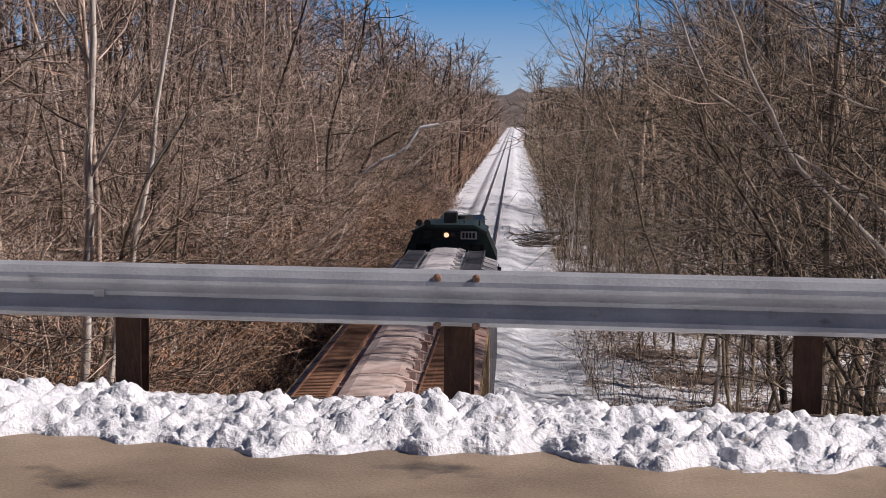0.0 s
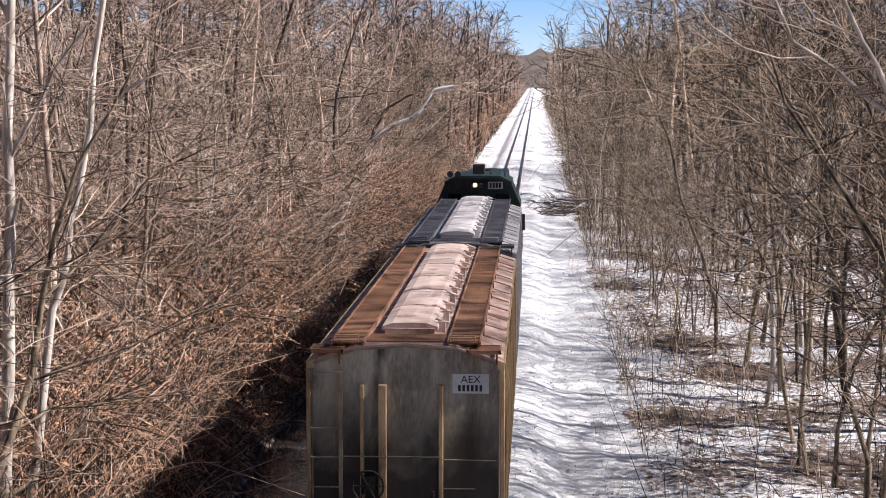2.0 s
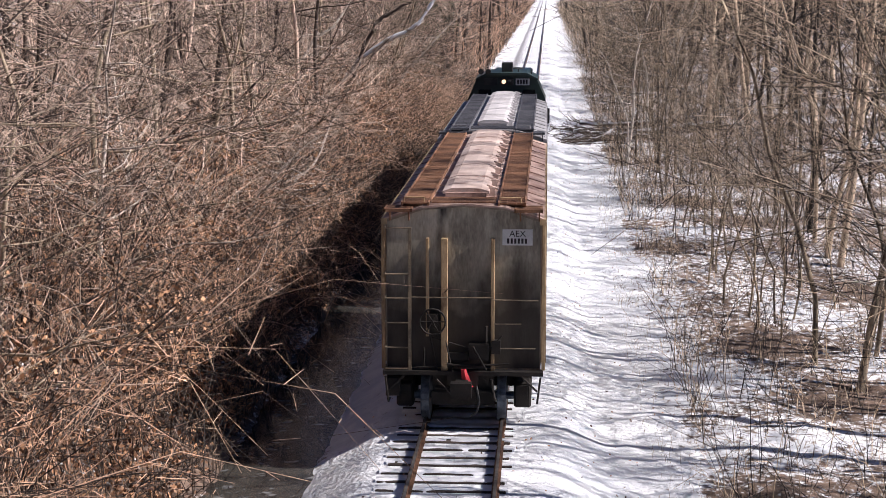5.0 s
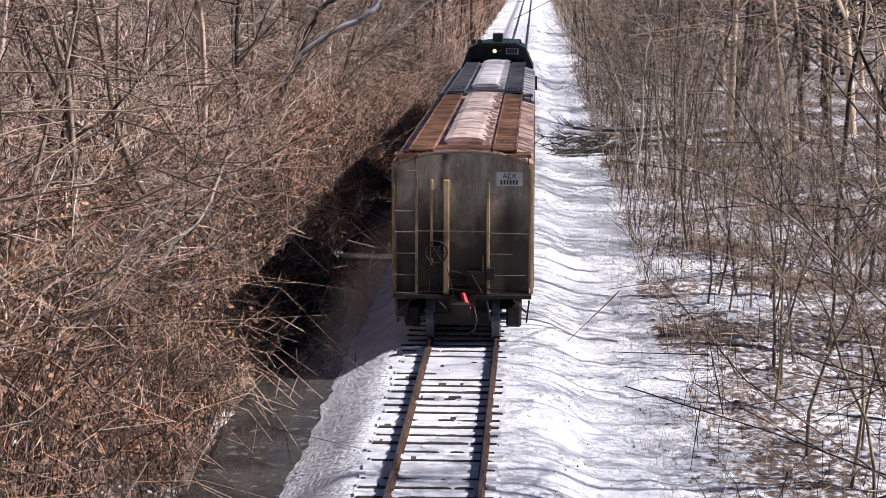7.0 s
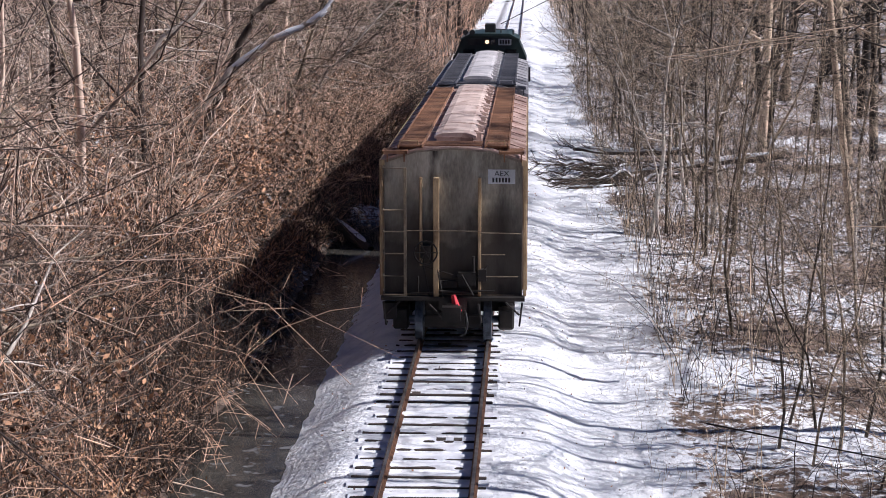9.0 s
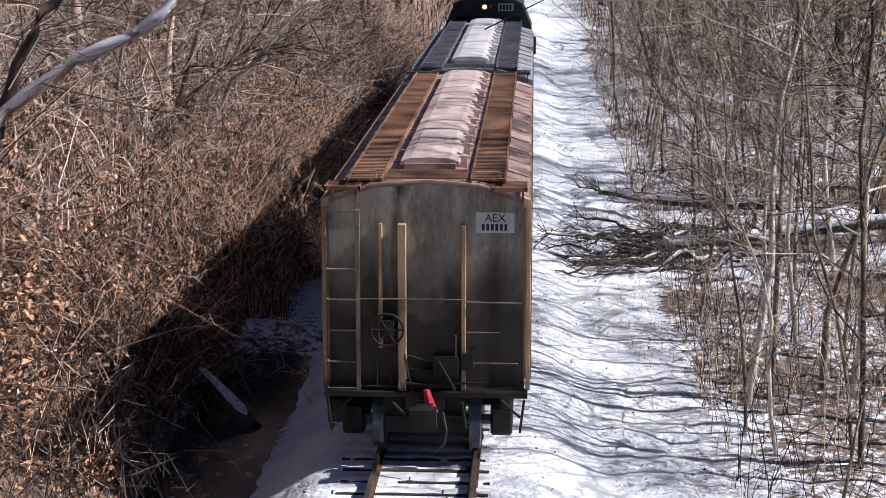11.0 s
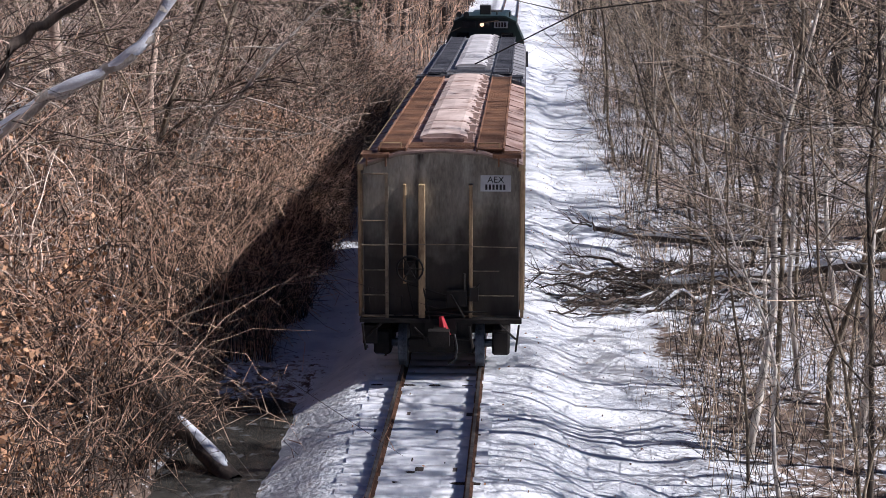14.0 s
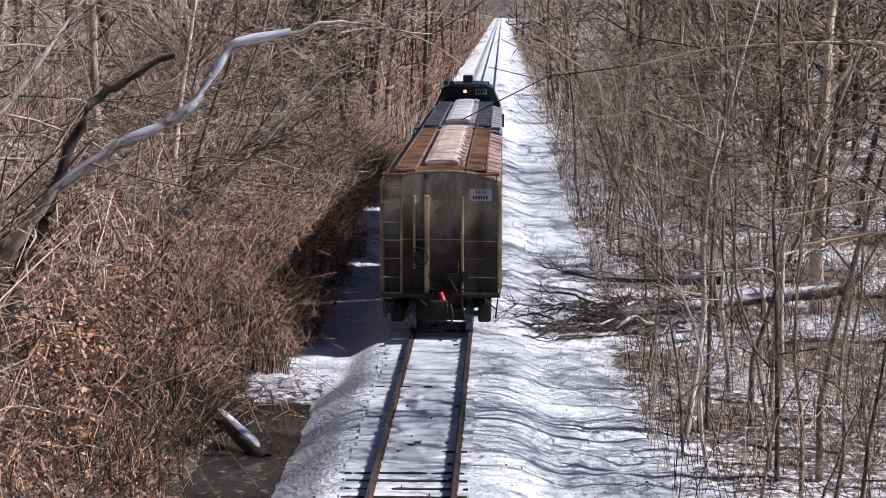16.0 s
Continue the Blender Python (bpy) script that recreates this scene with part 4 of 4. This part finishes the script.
thicket("brush", "tall dry tan brush and brambles on the bank", lx, ly, lh, 0.10, M["brush"], 92000, 0.46, (0.008, 0.016), 1.25, 1.2)
# near-black stems put the brush's self-shadowed depth into colour
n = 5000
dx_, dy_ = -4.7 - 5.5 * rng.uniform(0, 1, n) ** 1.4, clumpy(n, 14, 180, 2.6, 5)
thicket("dark_brush", "tangled stems darkened for the shade inside the dry brush", dx_, dy_, rng.uniform(0.8, 3.6, n), 0.12, M["twig_dark"], 16000, 0.6, (0.007, 0.015), 1.0, 0.8)
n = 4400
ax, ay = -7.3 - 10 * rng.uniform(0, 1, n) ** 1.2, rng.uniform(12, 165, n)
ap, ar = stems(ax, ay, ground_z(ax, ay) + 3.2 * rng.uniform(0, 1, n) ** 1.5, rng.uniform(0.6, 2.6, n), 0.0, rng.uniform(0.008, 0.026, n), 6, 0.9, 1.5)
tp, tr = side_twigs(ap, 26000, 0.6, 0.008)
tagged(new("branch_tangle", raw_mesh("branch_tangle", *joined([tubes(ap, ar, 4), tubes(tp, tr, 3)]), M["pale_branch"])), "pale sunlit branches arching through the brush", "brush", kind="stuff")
n = 5200
thicket("brush", "low dry brush higher on the wooded bank", -9 - 10 * rng.uniform(0, 1, n), clumpy(n, 30, 200, 1.5, 3), rng.uniform(0.6, 3.2, n), 0.05, M["brush"], 12000, 0.6, (0.008, 0.016), 1.0, 0.9)
n = 3200
thicket("brush", "distant dry brush beside the railway", -4.4 - 8 * rng.uniform(0, 1, n), rng.uniform(190, 620, n), rng.uniform(2, 6, n), 0.1, M["brush"], 5000, 1.6, (0.016, 0.04), 0.5, 0.8)
n = 4000
ry = clumpy(n, 12, 190, 1.3, 2)
rx = 4.7 + 9 * rng.uniform(0, 1, n) ** 1.5
thicket("undergrowth", "thin grey-brown saplings and undergrowth in snow", rx, ry, 0.5 + 3.6 * rng.uniform(0, 1, n) ** 2, -0.05, M["twig_right"], 8000, 0.6, (0.006, 0.012), 0.4, 0.7)
n = 2600
thicket("undergrowth", "distant bare undergrowth beside the railway", 4.9 + 8 * rng.uniform(0, 1, n), rng.uniform(190, 620, n), rng.uniform(1.5, 5, n), -0.05, M["twig_right"], 4500, 1.4, (0.014, 0.035), 0.4, 0.7)


n = 4200
bush_y = 116.8 + 22 * rng.uniform(0, 1, n) ** 1.2
bush_x = -3.75 - 2.6 * rng.uniform(0, 1, n) + 0.25 * np.sin(bush_y * 1.1)
thicket("bush", "dense dark tangled bush overhanging the filled ditch", bush_x, bush_y, (1.2 + 2.8 * rng.uniform(0, 1, n)) * np.interp(bush_x, [-6.4, -4.4, -3.6], [1.15, 0.95, 0.5]), 0.05, M["brush"], 15000, 0.5, (0.007, 0.014), 0.9, 0.6)


def leaves(name, label, centres, size, material):
    n = len(centres)
    a, b = rng.normal(0, 1, (n, 3)), rng.normal(0, 1, (n, 3))
    a /= np.linalg.norm(a, axis=1, keepdims=True)
    b -= a * (a * b).sum(1, keepdims=True)
    b /= np.linalg.norm(b, axis=1, keepdims=True)
    s = size * rng.uniform(0.6, 1.4, (n, 1))
    v = np.stack([centres - a * s, centres + b * s * 0.55 + a * s * 0.1, centres + a * s, centres - b * s * 0.55 + a * s * 0.1], 1)
    tagged(new(name, raw_mesh(name, v.reshape(-1, 3), np.arange(4 * n).reshape(-1, 4), material)), label, "leaves", kind="stuff")


n = 44000
spots = rng.uniform(12, 150, 160)
pick = rng.integers(0, 160, n)
cy = spots[pick] + rng.normal(0, 0.6, n)
cx = -5.6 - 5.5 * rng.uniform(0, 1, 160)[pick] + rng.normal(0, 0.5, n)
leaves("dead_leaves", "curled dead brown leaves caught in the brush", np.stack([cx, cy, ground_z(cx, cy) + 2.6 * rng.uniform(0, 1, n) ** 1.6], -1), 0.068, M["leaf"])
n = 46000
ox, oy = -4.85 - 4.8 * rng.uniform(0, 1, n) ** 1.3, clumpy(n, 40, 116, 1.2, 6)
leaves("fallen_leaves", "orange-brown dead leaves and ferns on the bank", np.stack([ox, oy, ground_z(ox, oy) + 0.9 * rng.uniform(0, 1, n) ** 1.5], -1), 0.05, M["leaf"])
n = 5000
wx, wy = -5.0 - 7 * rng.uniform(0, 1, n), rng.uniform(14, 150, n)
leaves("snow_crumbs", "small crumbs of snow caught in the brush", np.stack([wx, wy, ground_z(wx, wy) + 2.4 * rng.uniform(0, 1, n) ** 1.5], -1), 0.03, M["snow"])
n = 2600
fx, fy = -2.6 + 7.0 * rng.uniform(0, 1, n) ** 0.7, rng.uniform(20, 190, n)
leaves("leaf_scraps", "scattered dark leaf scraps lying on the snow", np.stack([fx, fy, ground_z(fx, fy) + 0.015], -1), 0.028, M["leaf"])
n = 6000
gx_ = np.where(rng.uniform(0, 1, n) < 0.5, 3.6 + 2.2 * rng.uniform(0, 1, n), 5 + 6 * rng.uniform(0, 1, n))
gy_ = clumpy(n, 12, 170, 1.2, 4)
gp, gr = stems(gx_, gy_, ground_z(gx_, gy_), rng.uniform(0.12, 0.5, n), 0.0, np.full(n, 0.004), 3, 0.6)
tagged(new("dry_grass", raw_mesh("dry_grass", *tubes(gp, gr, 3), M["grass"])), "dry straw-coloured grass poking through snow", "grass", kind="stuff")


def limb_thing(name, label, category, paths, bark, extra=0, extra_len=0.6, twig=None):
    """A hand-shaped trunk with limbs: rows of ((x, y, z), ...), radius at start and end."""
    t = new(name)
    tagged(t, label, category)
    dense = []
    for i, (pts, ra, rb) in enumerate(paths):
        pts = np.array(pts, float)
        u = np.linspace(0, len(pts) - 1, 4 * (len(pts) - 1) + 1)
        p = np.stack([np.interp(u, range(len(pts)), pts[:, c]) for c in range(3)], -1)
        p[1:-1] += rng.normal(0, min(0.03, ra * 0.5), p[1:-1].shape)
        o = new("trunk" if i == 0 else "limb", raw_mesh("limb", *tubes([p], [np.linspace(ra, rb, len(p))], 7), bark, True))
        o.parent = t
        dense.append(p)
    if extra:
        tw, rr = [], []
        for p in dense:
            for _ in range(extra):
                b = p[rng.integers(len(p) // 3, len(p))]
                d = rng.normal(0, 0.6, 3) + (p[-1] - p[0]) / np.linalg.norm(p[-1] - p[0])
                s = bent(b, d / np.linalg.norm(d), extra_len * rng.uniform(0.5, 1.6), 5, 0.2, 0.03)
                tw.append(s)
                rr.append(np.array([0.014, 0.011, 0.008, 0.006, 0.003]))
                for _ in range(3):
                    e = rng.normal(0, 0.6, 3) + d
                    tw.append(bent(s[rng.integers(1, 5)], e / np.linalg.norm(e), extra_len * rng.uniform(0.2, 0.6), 5, 0.2, 0.03))
                    rr.append(np.array([0.007, 0.006, 0.005, 0.004, 0.002]))
        o = new("twig_work", raw_mesh("twig_work", *tubes(tw, rr, 3), twig or M["twig"]))
        o.parent = t
        tagged(o, kind="stuff")
    return t


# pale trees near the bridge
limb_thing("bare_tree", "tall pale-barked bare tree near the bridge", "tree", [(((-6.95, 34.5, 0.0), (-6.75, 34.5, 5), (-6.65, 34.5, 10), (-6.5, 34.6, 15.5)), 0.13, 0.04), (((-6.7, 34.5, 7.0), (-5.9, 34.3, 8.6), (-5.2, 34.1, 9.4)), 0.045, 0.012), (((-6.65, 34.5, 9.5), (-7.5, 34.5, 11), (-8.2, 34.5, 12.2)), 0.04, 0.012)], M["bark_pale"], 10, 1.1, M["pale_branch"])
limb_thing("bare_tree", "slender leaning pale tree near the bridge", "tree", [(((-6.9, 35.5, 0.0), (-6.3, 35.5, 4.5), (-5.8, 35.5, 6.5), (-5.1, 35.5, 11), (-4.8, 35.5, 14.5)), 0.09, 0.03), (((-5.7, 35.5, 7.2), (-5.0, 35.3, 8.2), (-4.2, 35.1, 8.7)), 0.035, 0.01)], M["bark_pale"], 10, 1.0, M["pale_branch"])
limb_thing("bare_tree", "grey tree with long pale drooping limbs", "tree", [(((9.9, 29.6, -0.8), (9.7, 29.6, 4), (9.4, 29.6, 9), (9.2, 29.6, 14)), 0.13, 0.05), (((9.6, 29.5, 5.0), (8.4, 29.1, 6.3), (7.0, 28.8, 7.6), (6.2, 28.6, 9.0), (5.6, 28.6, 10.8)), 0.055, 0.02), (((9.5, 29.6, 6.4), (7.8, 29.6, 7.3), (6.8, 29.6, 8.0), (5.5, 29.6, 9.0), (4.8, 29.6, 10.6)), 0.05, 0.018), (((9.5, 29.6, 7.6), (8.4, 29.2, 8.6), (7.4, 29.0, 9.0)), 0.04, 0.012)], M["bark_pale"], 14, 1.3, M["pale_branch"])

# the leaning tree over the ditch, with its pale limb
Y = 110.0
limb_thing("leaning_tree", "leaning dark tree with a pale bare limb over the ditch", "tree", [
    (((-9.6, Y + 0.4, 0.6), (-8.4, Y + 0.2, 3.4), (-7.8, Y, 4.6), (-7.0, Y, 6.5), (-6.2, Y + 0.1, 7.0), (-5.2, Y, 7.5)), 0.17, 0.06),
], M["bark_dark"], 8, 0.9)
pale_tree = limb_thing("leaning_tree", "pale forked limb reaching out over the ditch", "tree", [
    (((-9.9, Y + 0.3, 0.7), (-8.9, Y, 3.2), (-7.75, Y - 0.05, 4.7), (-6.4, Y - 0.1, 5.65), (-5.5, Y - 0.1, 6.0), (-4.8, Y - 0.1, 6.45), (-4.3, Y, 7.25), (-4.0, Y, 7.7), (-2.8, Y + 0.1, 7.95)), 0.13, 0.07),
    (((-4.85, Y - 0.1, 6.5), (-4.5, Y - 0.1, 6.85), (-4.1, Y - 0.15, 6.95)), 0.05, 0.02),
    (((-2.8, Y + 0.1, 7.95), (-2.2, Y + 0.1, 8.15), (-1.2, Y + 0.2, 8.2)), 0.05, 0.015),
], M["bark_pale"], 5, 0.7)

# white tube added along the limb so that it looks brightly lit
sp = np.array([(-7.75, Y - 0.05, 4.7), (-6.4, Y - 0.1, 5.65), (-5.5, Y - 0.1, 6.0), (-4.8, Y - 0.1, 6.45), (-4.3, Y, 7.25), (-4.0, Y, 7.7), (-2.8, Y + 0.1, 7.95)]) + np.array([0.03, -0.03, 0.06])
su = np.linspace(0, 6, 40)
sp = np.stack([np.interp(su, range(7), sp[:, c]) for c in range(3)], -1)
limb_snow = new("limb_snow", raw_mesh("limb_snow", *tubes([sp], [0.085 + 0.02 * np.sin(su * 5)], 7), M["snow"], True))
limb_snow.parent = pale_tree
tagged(limb_snow, "white strip added along the limb to brighten it")

# the fallen tree whose crown reaches the track, and the log beyond it
def snow_on(parent, path, r):
    """Snow lying along a branch."""
    p = np.array(path, float)
    u = np.linspace(0.1, len(p) - 1.1, 9)
    p = np.stack([np.interp(u, range(len(p)), p[:, c]) for c in range(3)], -1) + np.array([0, 0, r * 0.75])
    o = new("branch_snow", raw_mesh("branch_snow", *tubes([p], [r * np.array([0.3, 0.8, 0.95, 0.8, 1.0, 0.85, 0.95, 0.8, 0.3])], 6), M["snow"], True))
    o.parent = parent
    tagged(o, "snow lying along the branch")


Y = 122.8
paths = [(((11.5, Y + 1.0, 0.5), (8.6, Y + 0.7, 0.15), (6.4, Y + 0.4, -0.1), (4.4, Y + 0.2, -0.2)), 0.15, 0.06)]
for k in range(58):
    p0 = np.array([rng.uniform(3.0, 7.8), Y + rng.normal(0.2, 1.0), -0.5 + 0.85 * rng.uniform(0, 1) ** 1.3])
    way = np.array([-rng.uniform(0.5, 1.0), rng.normal(-0.12, 0.45), rng.uniform(-0.04, 0.2)]) * rng.uniform(0.8, 2.6)
    pts = [p0 + way * f + rng.normal(0, 0.11, 3) * (f > 0) - np.array([0, 0, 0.22 * f * f]) for f in (0, 0.33, 0.66, 1.0)]
    pts = [(max(p[0], 1.95), p[1], max(p[2], -0.56)) for p in pts]
    paths.append((tuple(pts), rng.uniform(0.022, 0.06), 0.012))
fallen = limb_thing("fallen_tree", "fallen bare tree with its branches spread on snow", "tree", paths, M["bark_dark"], 11, 0.55, M["twig_dark"])
for pts, ra, rb in paths[::3]:
    snow_on(fallen, pts, ra * 1.0)
paths = [(((8.2, 126.2, 0.35), (6.9, 127.4, 0.15), (5.2, 129.2, -0.1), (3.6, 131.0, -0.15)), 0.14, 0.07)]
for k in range(7):
    p0 = np.array(paths[0][0][1 + k % 3]) + rng.normal(0, 0.2, 3) * np.array([1, 1, 0.2])
    way = np.array([-rng.uniform(0.4, 1.0), rng.normal(0.1, 0.6), rng.uniform(0.0, 0.4)]) * rng.uniform(0.8, 1.8)
    paths.append((tuple(p0 + way * f + rng.normal(0, 0.08, 3) * (f > 0) for f in (0, 0.33, 0.66, 1.0)), 0.035, 0.01))
trunk_log = limb_thing("fallen_log", "snow-dusted broken trunk lying among bare trees", "log", paths, M["bark_dark"], 6, 0.6, M["twig_dark"])
snow_on(trunk_log, paths[0][0], 0.12)

# the snowy log in the ditch
log = limb_thing("log", "broken dark log sloping into the ditch water", "log", [(((-5.75, 112.2, 0.42), (-4.6, 111.1, -0.35), (-3.4, 109.9, -1.05)), 0.13, 0.19)], M["bark_dark"])
p = np.stack([np.linspace(-4.7, -3.5, 7), np.linspace(111.2, 110.0, 7), np.linspace(-0.29, -0.99, 7) + 0.12], -1)
o = new("snow_cap", raw_mesh("snow_cap", *tubes([p], [np.array([0.02, 0.09, 0.11, 0.12, 0.13, 0.13, 0.05])], 8), M["snow"], True))
o.parent = log
tagged(o, "snow lying along the log")

# evergreen among the bare trees
ev = new("evergreen_tree")
tagged(ev, "small dark olive evergreen among bare trees", "tree")
ev.matrix_basis = pose(-9.2, 168, 1.0) @ Matrix.Scale(1.25, 4)
tp = bent((0, 0, -0.5), (0, 0, 1), 9, 8, 0.03, 0)
o = new("trunk", raw_mesh("trunk", *tubes([tp], [np.linspace(0.13, 0.03, 8)], 6), M["bark_dark"], True))
o.parent = ev
k = 5000
hh = rng.uniform(1.5, 9, k)
rr = 2.4 * rng.uniform(0, 1, k) * np.interp(hh, [1.5, 3, 6, 9], [0.6, 1, 0.8, 0.2]) * (1 + 0.3 * np.sin(hh * 2.2))
aa = rng.uniform(0, 6.28, k)
cc = np.stack([rr * np.cos(aa) + 0.3 * np.sin(hh * 3 + aa * 2), rr * np.sin(aa), hh + 0.3 * np.sin(aa * 5)], -1)
dd = rng.normal(0, 1, (k, 2, 3)) * 0.09
o = new("crown", raw_mesh("crown", np.stack([cc - dd[:, 0], cc + dd[:, 1], cc + dd[:, 0], cc - dd[:, 1]], 1).reshape(-1, 3), np.arange(4 * k).reshape(-1, 4), M["evergreen"]))
o.parent = ev


# ---- ties, laid last ----
def lay_ties():
    me = mesh_from("tie", soft_box(-1.3, 0.96, -0.115, 0.115, -0.34, -0.175, 0.012), M["tie"])
    caps = []
    k, y = 0, -20.0
    rest = bmesh.new()
    while y < 420:
        dx, rz = rng.normal(0, 0.04), rng.normal(0, 0.6)
        if 22 <= y <= 176 and k < 300:
            o = new("tie", me)
            o.parent = track
            o.matrix_basis = pose(dx, y, rng.normal(0, 0.004), 0, 0, rz)
            k += 1
        else:
            box(rest, -1.3 + dx, 0.96 + dx, y - 0.115, y + 0.115, -0.34, -0.175)
        a = (rng.uniform(-0.05, 0.02) if rng.uniform(0, 1) < 0.35 else rng.uniform(0.0, 0.07)) if y < 96 + 12 * rng.uniform(0, 1) else rng.uniform(-0.10, -0.02)
        n = 14
        xs = np.linspace(-1.33, 1.0, n) + dx
        lo, hi = y - 0.115 + a + 0.02 * rng.standard_normal(n), y + 0.15 + 0.025 * rng.standard_normal(n)
        top = -0.158 + 0.008 * rng.standard_normal(n)
        rows = [np.stack([xs, lo, np.full(n, -0.225)], -1), np.stack([xs, lo + 0.02, top], -1), np.stack([xs, hi - 0.03, top], -1), np.stack([xs, hi, np.full(n, -0.26)], -1)]
        v = np.concatenate(rows)
        idx = np.arange(4 * n).reshape(4, n)
        caps.append((v, np.stack([idx[:-1, :-1], idx[:-1, 1:], idx[1:, 1:], idx[1:, :-1]], -1).reshape(-1, 4)))
        y += 0.545
    tagged(part("tie_row", rest, M["tie"], track), kind="stuff")
    o = new("tie_snow", raw_mesh("tie_snow", *joined(caps), M["snow"], True))
    o.parent = track
    tagged(o, "thin snow lying on the ties", kind="stuff")


lay_ties()


# ---- what moves ----
def motions():
    # seconds and the place of the rear wagon's end along the track
    rows = [
        (0, 20.00),
        (0.5, 23.00),
        (1, 26.00),
        (1.5, 29.12),
        (2, 33.20),
        (2.5, 37.40),
        (3, 40.04),
        (3.5, 44.29),
        (4, 45.47),
        (4.2, 46.05),
        (6.3, 73.92),
        (6.5, 74.96),
        (7, 78.88),
        (7.5, 83.00),
        (8, 87.66),
        (8.5, 89.69),
        (9, 92.15),
        (9.5, 94.32),
        (9.7, 96.06),
        (11.8, 108.56),
        (12, 109.02),
        (12.5, 110.21),
        (13, 111.70),
        (13.5, 112.73),
        (14, 113.82),
        (14.5, 115.00),
        (15, 116.12),
        (15.5, 116.54),
        (16, 119.16),
    ]
    for ob, ahead in ((rear_car, 0.0), (front_car, PITCH), (loco, 2 * PITCH)):
        walk(ob, [(t, pose(0, y + ahead, 0)) for t, y in rows])
    keys = rear_car.animation_data
    run = [c for c in keys.action.layers[0].strips[0].channelbag(keys.action_slot).fcurves if c.data_path == "location" and c.array_index == 1][0]
    for w in rear_sets[:2]:
        y = w.location.y
        walk(w, [(k / FPS, pose(0, y, 0.46, -math.degrees((run.evaluate(k + 1) - run.evaluate(1)) / 0.46))) for k in range(0, 481)])


motions()
